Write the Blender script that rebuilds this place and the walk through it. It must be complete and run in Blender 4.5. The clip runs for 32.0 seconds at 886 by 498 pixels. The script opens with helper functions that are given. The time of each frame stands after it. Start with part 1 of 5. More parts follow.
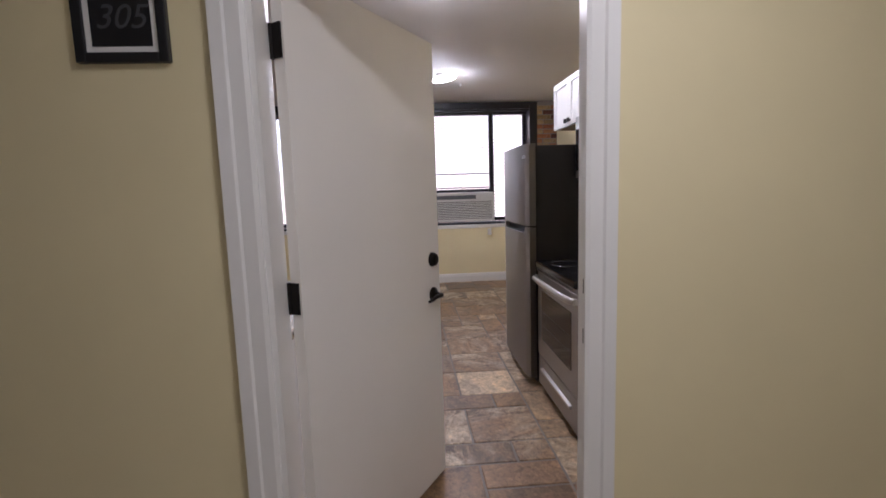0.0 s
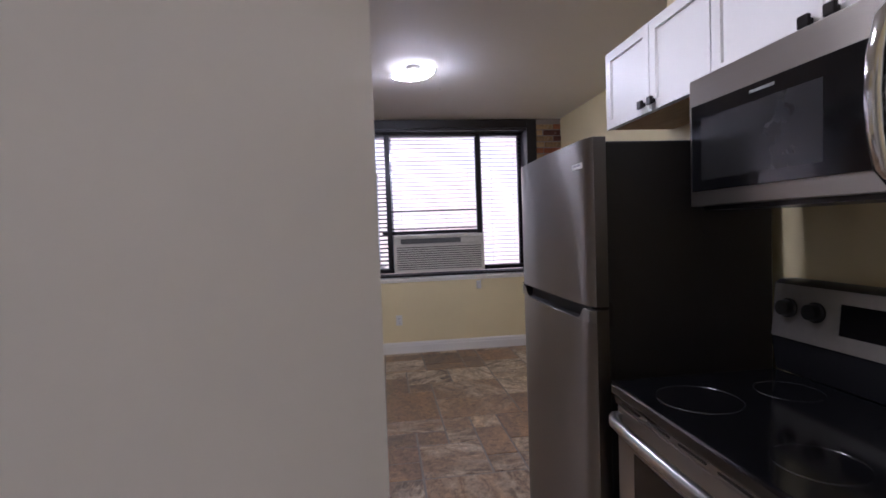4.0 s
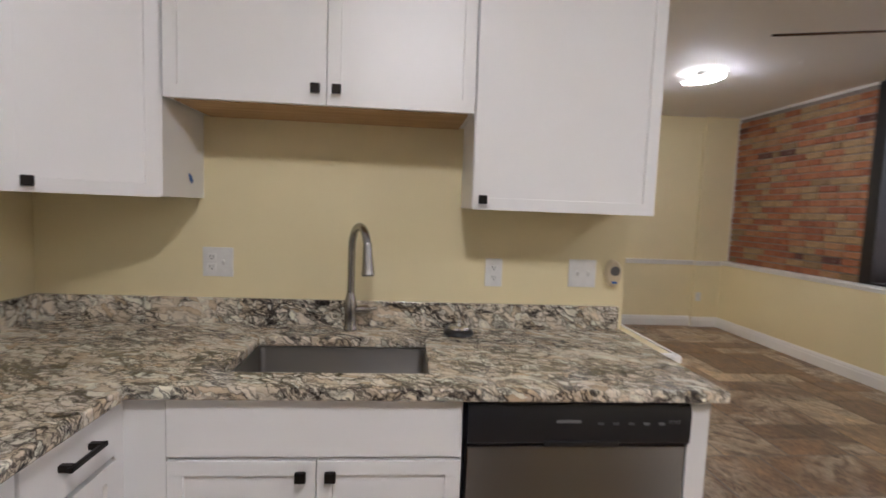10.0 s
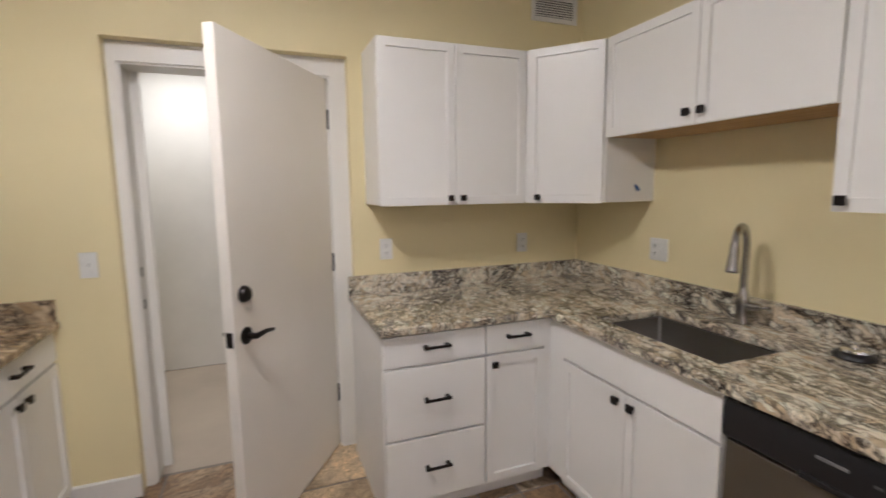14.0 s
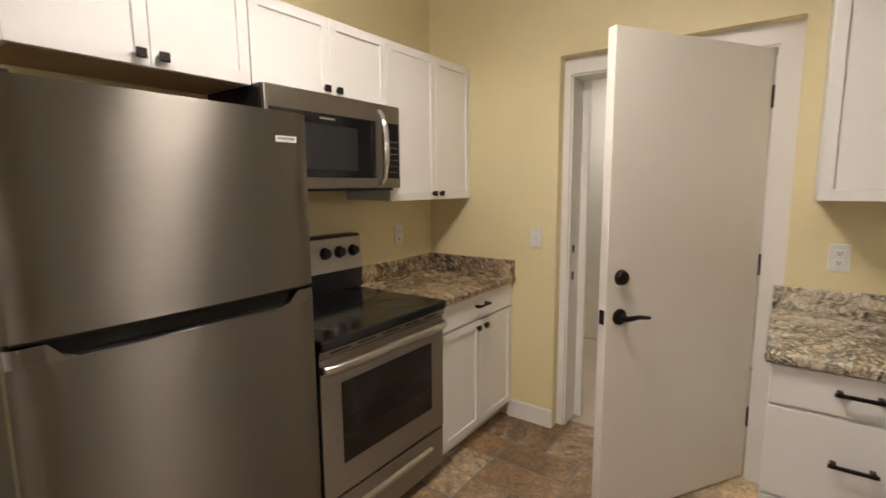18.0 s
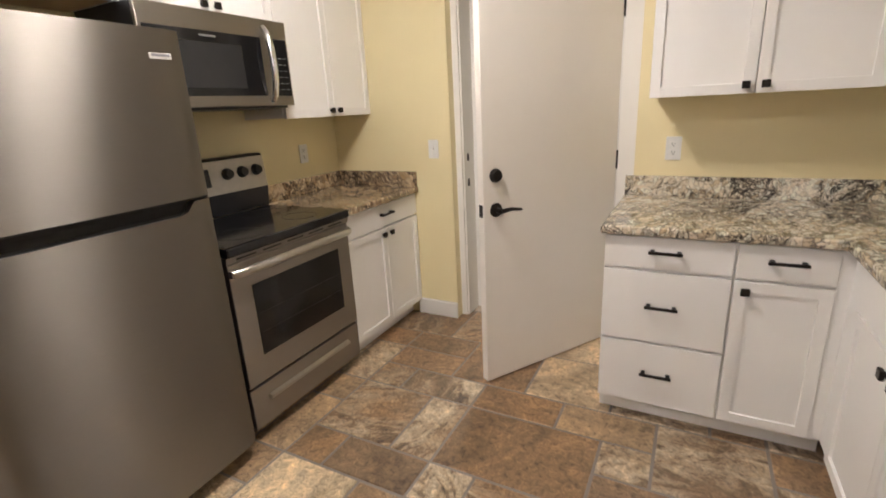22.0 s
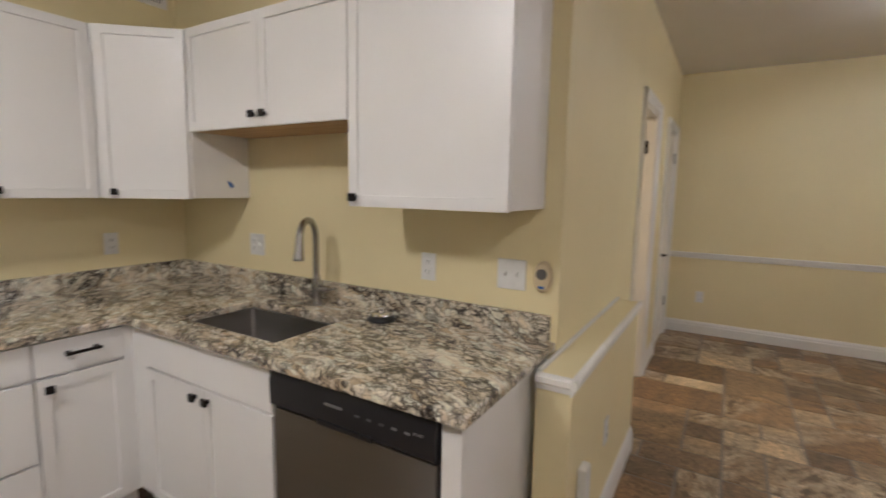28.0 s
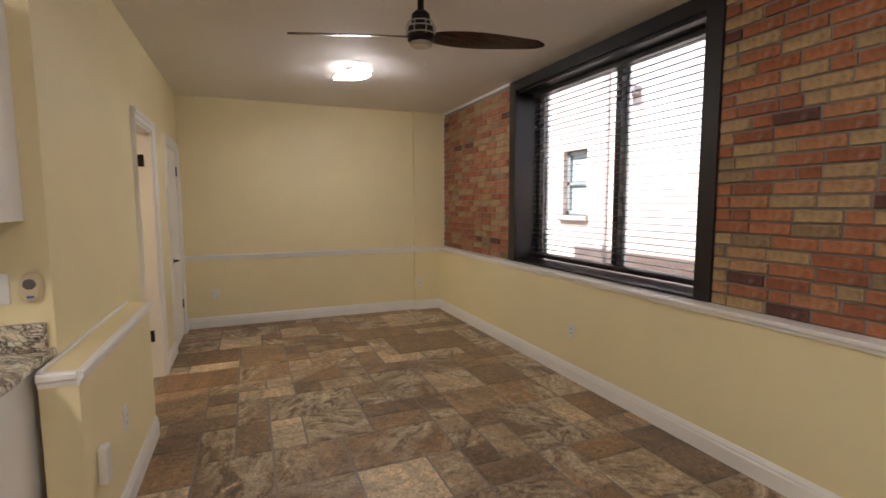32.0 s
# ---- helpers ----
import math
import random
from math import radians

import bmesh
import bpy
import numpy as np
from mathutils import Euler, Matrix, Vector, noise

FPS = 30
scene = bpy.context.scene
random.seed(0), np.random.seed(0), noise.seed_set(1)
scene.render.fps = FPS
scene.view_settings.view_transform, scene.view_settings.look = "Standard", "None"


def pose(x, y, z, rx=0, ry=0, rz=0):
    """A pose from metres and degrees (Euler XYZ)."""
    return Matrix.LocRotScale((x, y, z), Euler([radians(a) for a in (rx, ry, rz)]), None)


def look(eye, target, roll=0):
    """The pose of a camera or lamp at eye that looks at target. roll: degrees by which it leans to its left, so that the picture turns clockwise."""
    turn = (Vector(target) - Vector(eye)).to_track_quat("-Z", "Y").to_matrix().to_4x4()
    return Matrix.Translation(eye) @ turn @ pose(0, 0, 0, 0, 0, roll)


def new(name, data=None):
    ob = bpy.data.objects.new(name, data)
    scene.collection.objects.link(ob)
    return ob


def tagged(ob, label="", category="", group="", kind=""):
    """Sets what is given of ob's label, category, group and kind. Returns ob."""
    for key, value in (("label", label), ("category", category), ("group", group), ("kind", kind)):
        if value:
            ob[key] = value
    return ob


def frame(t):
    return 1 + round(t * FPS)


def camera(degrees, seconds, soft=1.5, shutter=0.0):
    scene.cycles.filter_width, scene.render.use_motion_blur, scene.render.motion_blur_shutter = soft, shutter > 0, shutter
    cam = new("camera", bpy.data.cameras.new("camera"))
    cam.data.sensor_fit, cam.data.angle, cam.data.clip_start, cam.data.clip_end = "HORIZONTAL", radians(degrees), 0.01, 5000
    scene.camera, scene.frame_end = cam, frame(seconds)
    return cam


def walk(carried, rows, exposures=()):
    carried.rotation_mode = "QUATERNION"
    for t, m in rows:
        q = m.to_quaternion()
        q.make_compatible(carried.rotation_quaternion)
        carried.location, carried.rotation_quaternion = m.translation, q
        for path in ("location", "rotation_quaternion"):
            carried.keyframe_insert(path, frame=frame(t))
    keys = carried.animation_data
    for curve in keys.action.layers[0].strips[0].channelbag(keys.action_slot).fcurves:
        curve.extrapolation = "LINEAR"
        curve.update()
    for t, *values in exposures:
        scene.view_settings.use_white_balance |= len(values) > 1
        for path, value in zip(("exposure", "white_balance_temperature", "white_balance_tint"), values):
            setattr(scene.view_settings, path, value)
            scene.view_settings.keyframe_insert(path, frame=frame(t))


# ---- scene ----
cam = camera(86.40, 32.0, soft=1.6, shutter=0.3)
# seconds, eye, target, roll
PATH = [
    (0, (-0.000, -0.012, 1.409), (0.142, 1.967, 1.160), -1.80),
    (0.5, (-0.000, 0.146, 1.426), (0.084, 2.136, 1.246), -2.19),
    (1, (0.014, 0.284, 1.432), (0.016, 2.273, 1.222), -2.04),
    (1.5, (-0.020, 0.463, 1.425), (0.041, 2.452, 1.220), -1.87),
    (2, (-0.043, 0.659, 1.431), (0.132, 2.637, 1.192), -2.60),
    (2.5, (-0.045, 0.847, 1.434), (0.162, 2.820, 1.175), -2.76),
    (3, (0.018, 1.125, 1.429), (0.207, 3.104, 1.210), -1.64),
    (3.5, (0.080, 1.403, 1.425), (0.300, 3.385, 1.272), -1.45),
    (4, (0.143, 1.681, 1.420), (0.392, 3.664, 1.334), -2.06),
    (4.5, (0.205, 1.959, 1.416), (0.499, 3.937, 1.372), -3.84),
    (5, (0.246, 2.238, 1.401), (0.326, 4.235, 1.326), -2.43),
    (5.5, (0.272, 2.504, 1.414), (-0.312, 4.416, 1.347), -3.68),
    (6, (0.290, 2.625, 1.415), (-0.946, 4.197, 1.376), -1.30),
    (6.5, (0.325, 2.600, 1.406), (-1.293, 3.775, 1.352), -2.84),
    (7, (0.316, 2.548, 1.401), (-1.462, 3.458, 1.292), -2.00),
    (7.5, (0.302, 2.481, 1.407), (-1.535, 3.264, 1.309), -0.78),
    (8, (0.281, 2.425, 1.393), (-1.593, 3.088, 1.182), -2.59),
    (8.5, (0.265, 2.446, 1.378), (-1.584, 3.150, 1.085), -1.98),
    (9, (0.248, 2.550, 1.382), (-1.641, 3.151, 1.114), -3.76),
    (9.5, (0.164, 2.755, 1.362), (-1.757, 3.257, 1.118), -1.27),
    (10, (-0.009, 2.992, 1.396), (-1.996, 3.151, 1.230), 2.20),
    (10.5, (-0.071, 3.242, 1.403), (-1.968, 2.654, 1.169), 3.38),
    (11, (-0.056, 3.451, 1.403), (-1.741, 2.406, 1.139), 1.96),
    (11.5, (0.010, 3.653, 1.422), (-1.539, 2.414, 1.165), 2.84),
    (12, (0.007, 3.813, 1.451), (-1.459, 2.478, 1.187), 0.81),
    (12.5, (-0.064, 3.986, 1.464), (-1.434, 2.545, 1.252), 3.27),
    (13, (-0.100, 4.084, 1.465), (-1.411, 2.597, 1.206), 2.38),
    (13.5, (-0.079, 4.109, 1.471), (-1.289, 2.542, 1.187), 0.95),
    (14, (-0.011, 4.117, 1.483), (-0.728, 2.267, 1.229), -0.68),
    (14.5, (0.021, 4.243, 1.489), (-0.301, 2.288, 1.216), -0.55),
    (15, (0.011, 4.355, 1.497), (0.104, 2.381, 1.192), -0.31),
    (15.5, (-0.126, 4.397, 1.479), (0.374, 2.482, 1.191), 3.17),
    (16, (-0.187, 4.357, 1.477), (0.572, 2.526, 1.213), 1.34),
    (16.5, (-0.248, 4.318, 1.474), (0.585, 2.519, 1.209), 0.26),
    (17, (-0.309, 4.278, 1.471), (0.585, 2.509, 1.204), -0.67),
    (17.5, (-0.370, 4.239, 1.468), (0.554, 2.489, 1.178), -1.98),
    (18, (-0.463, 4.139, 1.465), (0.702, 2.535, 1.202), -0.46),
    (18.5, (-0.578, 4.097, 1.449), (0.864, 2.730, 1.216), -2.21),
    (19, (-0.753, 4.098, 1.427), (0.881, 2.993, 1.092), -0.64),
    (19.5, (-0.850, 4.121, 1.420), (0.845, 3.123, 1.059), -2.31),
    (20, (-0.878, 4.138, 1.416), (0.871, 3.224, 1.094), -1.89),
    (20.5, (-0.852, 4.140, 1.426), (0.857, 3.152, 1.104), -1.39),
    (21, (-0.808, 4.157, 1.449), (0.728, 2.914, 1.139), -0.19),
    (21.5, (-0.789, 4.201, 1.429), (0.349, 2.601, 1.050), -1.64),
    (22, (-0.754, 4.256, 1.408), (0.153, 2.568, 0.834), -3.01),
    (22.5, (-0.733, 4.313, 1.385), (0.066, 2.609, 0.709), -2.67),
    (23, (-0.718, 4.335, 1.356), (-0.070, 2.565, 0.689), -3.12),
    (23.5, (-0.698, 4.356, 1.382), (-0.249, 2.497, 0.795), -1.77),
    (24, (-0.664, 4.298, 1.405), (-0.272, 2.407, 0.882), -0.17),
    (24.5, (-0.568, 4.193, 1.428), (-0.264, 2.248, 1.076), 0.03),
    (25, (-0.496, 4.125, 1.432), (-0.392, 2.156, 1.096), 1.55),
    (25.5, (-0.412, 4.103, 1.458), (-0.772, 2.163, 1.133), -2.42),
    (26, (-0.384, 4.174, 1.458), (-1.026, 2.300, 1.183), -1.16),
    (26.5, (-0.356, 4.246, 1.458), (-1.158, 2.436, 1.176), -0.55),
    (27, (-0.328, 4.318, 1.458), (-1.291, 2.587, 1.176), -0.25),
    (27.5, (-0.301, 4.389, 1.457), (-1.597, 2.895, 1.162), -0.08),
    (28, (-0.269, 4.436, 1.467), (-1.971, 3.415, 1.219), 1.03),
    (28.5, (-0.148, 4.405, 1.462), (-2.088, 3.974, 1.237), -2.56),
    (29, (-0.022, 4.426, 1.462), (-2.011, 4.345, 1.267), -1.03),
    (29.5, (0.117, 4.527, 1.441), (-1.867, 4.653, 1.222), 0.03),
    (30, (0.196, 4.572, 1.442), (-1.761, 4.900, 1.192), -0.31),
    (30.5, (0.233, 4.598, 1.451), (-1.698, 5.068, 1.225), -0.05),
    (31, (0.246, 4.616, 1.456), (-1.664, 5.173, 1.249), -0.38),
    (31.5, (0.268, 4.630, 1.463), (-1.618, 5.268, 1.274), -0.23),
    (32, (0.303, 4.645, 1.465), (-1.538, 5.402, 1.273), -0.18),
]
# seconds, stops, kelvin, tint
EXPOSURES = [(0.0, 0.95, 5350, 22), (2.5, 0.45, 5300, 24), (4.5, 0.55, 5100, 24), (6.0, 0.35, 5050, 22), (7.0, 0.55, 5050, 22), (8.0, 0.85, 5250, 19), (9.0, 1.32, 5400, 17), (11.0, 1.17, 5600, 15), (13.0, 1.28, 5700, 15), (14.0, 1.20, 5750, 14), (15.0, 0.90, 5850, 14), (18.0, 1.15, 6450, 13), (20.0, 1.78, 6450, 12), (21.0, 1.80, 6400, 13), (22.0, 1.60, 6150, 14), (23.0, 1.65, 6050, 14), (24.0, 1.64, 6000, 14), (25.0, 1.14, 5950, 14), (28.0, 1.20, 5800, 13), (32.0, 1.23, 6100, 15)]
walk(cam, [(t, look(eye, target, roll)) for t, eye, target, roll in PATH], EXPOSURES)

# ---- world, sun and lamps ----
world = bpy.data.worlds.new("sky")
scene.world = world
world.use_nodes = True
_nt = world.node_tree
_sky = _nt.nodes.new("ShaderNodeTexSky")
_sky.sky_type, _sky.sun_disc = "NISHITA", False
_sky.sun_elevation, _sky.sun_rotation = radians(49), radians(170)
_bg = _nt.nodes["Background"]
_bg.inputs["Strength"].default_value = 0.15
_nt.links.new(_sky.outputs[0], _bg.inputs["Color"])

sun = new("sun", bpy.data.lights.new("sun", "SUN"))
sun.data.energy, sun.data.angle, sun.data.color = 5.0, radians(0.5), (1.0, 0.95, 0.90)
sun.matrix_world = look((0, -9.6, 11), (1.2, 0, 0))


def ceiling_lamp_light(name, x, y, z, power, size, colour):
    lamp = new(name, bpy.data.lights.new(name, "AREA"))
    lamp.data.shape, lamp.data.size, lamp.data.energy, lamp.data.color = "DISK", size, power, colour
    lamp.matrix_world = look((x, y, z), (x, y, 0))
    return lamp


WARM, HALL = (1.0, 0.90, 0.76), (1.0, 0.93, 0.80)
LAMPS = [
         ("kitchen_lamp_light", 0.22, 3.05, 2.57, 5.2, 0.36, WARM),
         ("hall_lamp_light", 0.5, 0.35, 2.50, 7.0, 0.3, HALL),
         ("side_room_lamp_light", -3.4, 2.6, 2.50, 12.0, 0.3, (1.0, 0.76, 0.48))]
for row in LAMPS:
    ceiling_lamp_light(*row)

# ---- materials ----


def node_material(name, roughness=0.5, metallic=0.0):
    m = bpy.data.materials.new(name)
    m.use_nodes = True
    b = m.node_tree.nodes["Principled BSDF"]
    b.inputs["Roughness"].default_value, b.inputs["Metallic"].default_value = roughness, metallic
    return m, m.node_tree, b


def add(tree, kind, **values):
    n = tree.nodes.new(kind)
    for k, v in values.items():
        n.inputs[k].default_value = v
    return n


def coords(tree, scale=(1, 1, 1), rotation=(0, 0, 0)):
    tc = tree.nodes.new("ShaderNodeTexCoord")
    mp = add(tree, "ShaderNodeMapping", Scale=scale, Rotation=rotation)
    tree.links.new(tc.outputs["Object"], mp.inputs["Vector"])
    return mp.outputs[0]


def ramp(tree, source, stops):
    r = tree.nodes.new("ShaderNodeValToRGB")
    e = r.color_ramp.elements
    while len(e) < len(stops):
        e.new(0.5)
    for el, (p, c) in zip(e, stops):
        el.position, el.color = p, (*c, 1.0)
    tree.links.new(source, r.inputs[0])
    return r.outputs[0]


def mix(tree, a, b, factor, blend="MIX"):
    n = tree.nodes.new("ShaderNodeMix")
    n.data_type, n.blend_type = "RGBA", blend
    for s, v in ((n.inputs["Factor"], factor), (n.inputs["A"], a), (n.inputs["B"], b)):
        if isinstance(v, bpy.types.NodeSocket):
            tree.links.new(v, s)
        elif isinstance(v, (int, float)):
            s.default_value = v
        else:
            s.default_value = (*v, 1.0)
    return n.outputs["Result"]


def noise_of(tree, vector, scale, detail=4.0, rough=0.55, distortion=0.0):
    n = add(tree, "ShaderNodeTexNoise", Scale=scale, Detail=detail, Roughness=rough, Distortion=distortion)
    tree.links.new(vector, n.inputs["Vector"])
    return n.outputs["Fac"]


def bump(tree, b, height, strength, distance=0.01):
    n = add(tree, "ShaderNodeBump", Strength=strength, Distance=distance)
    tree.links.new(height, n.inputs["Height"])
    tree.links.new(n.outputs[0], b.inputs["Normal"])


def painted(name, colour, roughness=0.5, texture=0.06, vary=0.05, grain=180.0):
    """Paint with a fine roller or brush texture and a faint large unevenness."""
    m, t, b = node_material(name, roughness)
    v = coords(t)
    lo = tuple(c * (1 - vary) for c in colour)
    hi = tuple(min(1, c * (1 + vary * 0.6)) for c in colour)
    t.links.new(ramp(t, noise_of(t, v, 1.3, 5), [(0.3, lo), (0.7, hi)]), b.inputs["Base Color"])
    bump(t, b, noise_of(t, v, grain, 3), texture, 0.002)
    r = t.nodes.new("ShaderNodeMapRange")
    r.inputs["To Min"].default_value, r.inputs["To Max"].default_value = roughness - 0.08, roughness + 0.08
    t.links.new(noise_of(t, v, 6.0, 4), r.inputs["Value"])
    t.links.new(r.outputs[0], b.inputs["Roughness"])
    return m


def plain(name, colour, roughness=0.4, metallic=0.0, scratch=0.03):
    m, t, b = node_material(name, roughness, metallic)
    v = coords(t)
    t.links.new(ramp(t, noise_of(t, v, 25.0, 5), [(0.3, tuple(c * 0.9 for c in colour)), (0.7, colour)]), b.inputs["Base Color"])
    if scratch:
        bump(t, b, noise_of(t, v, 220.0, 2), scratch, 0.001)
    return m


def glowing(name, colour, strength):
    m, t, b = node_material(name, 0.6)
    b.inputs["Base Color"].default_value = (*colour, 1)
    b.inputs["Emission Color"].default_value = (*colour, 1)
    b.inputs["Emission Strength"].default_value = strength
    return m


def brushed_steel(name, colour, roughness, along="z", amount=0.25, stretch=0.988):
    """Stainless steel with long fine brush marks."""
    m, t, b = node_material(name, roughness, 1.0)
    s = {"x": (3, 900, 900), "y": (900, 3, 900), "z": (900, 900, 3)}[along]
    v = coords(t, s)
    n = noise_of(t, v, 1.0, 3)
    t.links.new(ramp(t, n, [(0.25, tuple(c * 0.95 for c in colour)), (0.75, colour)]), b.inputs["Base Color"])
    r = t.nodes.new("ShaderNodeMapRange")
    r.inputs["To Min"].default_value, r.inputs["To Max"].default_value = roughness - 0.02, roughness + 0.03
    t.links.new(n, r.inputs["Value"])
    t.links.new(r.outputs[0], b.inputs["Roughness"])
    b.inputs["Anisotropic"].default_value = stretch
    b.inputs["Anisotropic Rotation"].default_value = amount
    tg = t.nodes.new("ShaderNodeTangent")
    tg.direction_type, tg.axis = "RADIAL", "Z"
    t.links.new(tg.outputs[0], b.inputs["Tangent"])
    bump(t, b, n, 0.006, 0.001)
    return m


def granite_material(name, pale, cream, tan, veins, turn=24.0):
    """Polished granite: pale long crystals with dark seams, and dark veins that gather in drifts."""
    m, t, b = node_material(name, 0.15)
    v = coords(t, (1, 1, 1), (radians(38), radians(20), radians(turn)))
    swirl = t.nodes.new("ShaderNodeTexNoise")
    for k, x in (("Scale", 7.0), ("Detail", 4.0), ("Roughness", 0.6)):
        swirl.inputs[k].default_value = x
    t.links.new(v, swirl.inputs["Vector"])
    warp = t.nodes.new("ShaderNodeVectorMath")
    warp.operation = "MULTIPLY_ADD"
    t.links.new(swirl.outputs["Color"], warp.inputs[0])
    warp.inputs[1].default_value = (0.11, 0.11, 0.11)
    t.links.new(v, warp.inputs[2])
    flow = add(t, "ShaderNodeMapping", Scale=(1.0, 0.27, 0.8))
    t.links.new(warp.outputs[0], flow.inputs["Vector"])
    f = flow.outputs[0]
    fine = noise_of(t, f, 48.0, 7, 0.68)
    jag = t.nodes.new("ShaderNodeVectorMath")
    jag.operation = "MULTIPLY_ADD"
    t.links.new(fine, jag.inputs[0])
    jag.inputs[1].default_value = (0.026, 0.026, 0.026)
    t.links.new(f, jag.inputs[2])

    def cells(scale, feature):
        n = t.nodes.new("ShaderNodeTexVoronoi")
        n.feature = feature
        n.inputs["Scale"].default_value = scale
        t.links.new(jag.outputs[0], n.inputs["Vector"])
        return n.outputs["Distance" if feature == "DISTANCE_TO_EDGE" else "Color"]

    def grey(x):
        return (x, x, x)

    col = ramp(t, cells(48.0, "F1"), [(0.15, cream), (0.35, pale), (0.50, tan), (0.60, pale), (0.72, tuple(min(0.82, c * 1.12) for c in pale)), (0.85, cream)])
    col = mix(t, col, ramp(t, fine, [(0.35, grey(0.74)), (0.5, grey(1.0)), (0.66, grey(1.12))]), 0.8, "MULTIPLY")
    drift = noise_of(t, f, 8.0, 6, 0.6, 0.7)
    thin = ramp(t, cells(48.0, "DISTANCE_TO_EDGE"), [(0.0, grey(0.95)), (0.05, grey(0.6)), (0.11, grey(0.0))])
    thick = ramp(t, cells(40.0, "DISTANCE_TO_EDGE"), [(0.04, grey(1.0)), (0.20, grey(0.0))])
    col = mix(t, col, (0.075, 0.060, 0.050), mix(t, grey(0.0), thin, ramp(t, drift, [(0.39, grey(0.15)), (0.51, grey(1.0))])))
    col = mix(t, col, (0.022, 0.018, 0.017), mix(t, grey(0.0), thick, mix(t, grey(0.0), ramp(t, drift, [(0.47, grey(0.0)), (0.55, grey(veins))]), ramp(t, noise_of(t, f, 30.0, 6, 0.65), [(0.42, grey(0.1)), (0.55, grey(1.0))]))))
    streak = ramp(t, noise_of(t, f, 17.0, 9, 0.66, 1.6), [(0.455, grey(0.0)), (0.480, grey(0.97)), (0.510, grey(0.97)), (0.535, grey(0.0))])
    col = mix(t, col, (0.020, 0.016, 0.016), mix(t, grey(0.0), streak, ramp(t, noise_of(t, f, 5.0, 4), [(0.42, grey(0.15)), (0.58, grey(veins))])))
    patch = ramp(t, noise_of(t, f, 24.0, 8, 0.7, 0.8), [(0.64, grey(0.0)), (0.70, grey(0.8))])
    col = mix(t, col, (0.05, 0.042, 0.038), patch)
    t.links.new(col, b.inputs["Base Color"])
    b.inputs["Coat Weight"].default_value = 0.15
    bump(t, b, fine, 0.012, 0.002)
    return m


def stone_tile_material():
    """Tumbled stone: each tile its own tone, with veins and pits."""
    m, t, b = node_material("stone_tile", 0.42)
    info = t.nodes.new("ShaderNodeObjectInfo")
    tc = t.nodes.new("ShaderNodeTexCoord")
    off = t.nodes.new("ShaderNodeVectorMath")
    off.operation = "MULTIPLY"
    comb = t.nodes.new("ShaderNodeCombineXYZ")
    for k in "XYZ":
        t.links.new(info.outputs["Random"], comb.inputs[k])
    off.inputs[1].default_value = (61.0, 37.0, 83.0)
    t.links.new(comb.outputs[0], off.inputs[0])
    plus = t.nodes.new("ShaderNodeVectorMath")
    t.links.new(tc.outputs["Object"], plus.inputs[0])
    t.links.new(off.outputs[0], plus.inputs[1])
    rot = t.nodes.new("ShaderNodeVectorRotate")
    rot.rotation_type = "Z_AXIS"
    ang = t.nodes.new("ShaderNodeMath")
    ang.operation, ang.inputs[1].default_value = "MULTIPLY", 57.0
    t.links.new(info.outputs["Random"], ang.inputs[0])
    t.links.new(ang.outputs[0], rot.inputs["Angle"])
    t.links.new(plus.outputs[0], rot.inputs["Vector"])
    mp = add(t, "ShaderNodeMapping", Scale=(1.0, 0.38, 1.0))
    t.links.new(rot.outputs[0], mp.inputs["Vector"])
    v = mp.outputs[0]
    base = ramp(t, info.outputs["Random"], [(0.0, (0.225, 0.150, 0.088)), (0.15, (0.290, 0.192, 0.110)), (0.28, (0.170, 0.125, 0.086)),
                                            (0.42, (0.325, 0.212, 0.120)), (0.55, (0.225, 0.162, 0.108)), (0.70, (0.305, 0.212, 0.128)), (0.78, (0.40, 0.31, 0.205)),
                                            (0.89, (0.60, 0.505, 0.365)), (1.0, (0.275, 0.186, 0.108))])
    cloud = noise_of(t, v, 5.0, 7, 0.62, 1.2)
    col = mix(t, base, ramp(t, cloud, [(0.30, (0.50, 0.47, 0.44)), (0.48, (0.97, 0.96, 0.95)), (0.68, (1.5, 1.43, 1.32))]), 0.85, "MULTIPLY")
    amount = t.nodes.new("ShaderNodeMath")
    amount.operation, amount.inputs[1].default_value = "MULTIPLY", 7.13
    frac = t.nodes.new("ShaderNodeMath")
    frac.operation = "FRACT"
    t.links.new(info.outputs["Random"], amount.inputs[0])
    t.links.new(amount.outputs[0], frac.inputs[0])
    marked = ramp(t, frac.outputs[0], [(0.38, (0.0, 0.0, 0.0)), (0.60, (1, 1, 1))])
    veins = ramp(t, noise_of(t, v, 12.0, 9, 0.74, 0.9), [(0.385, (0.06, 0.048, 0.038)), (0.44, (0.20, 0.145, 0.10)), (0.485, (0.42, 0.345, 0.25)), (0.60, (0.66, 0.585, 0.46))])
    col = mix(t, col, veins, mix(t, (0, 0, 0), marked, ramp(t, noise_of(t, v, 3.0, 4), [(0.40, (0, 0, 0)), (0.58, (0.85, 0.85, 0.85))])))
    mottle = ramp(t, noise_of(t, plus.outputs[0], 30.0, 9, 0.74, 0.9), [(0.34, (0.36, 0.32, 0.28)), (0.46, (0.85, 0.82, 0.79)), (0.57, (1.18, 1.12, 1.04)), (0.69, (1.8, 1.68, 1.5))])
    col = mix(t, col, mottle, 0.95, "MULTIPLY")
    pits = ramp(t, noise_of(t, tc.outputs["Object"], 120.0, 5, 0.75), [(0.33, (0.30, 0.27, 0.25)), (0.43, (1, 1, 1))])
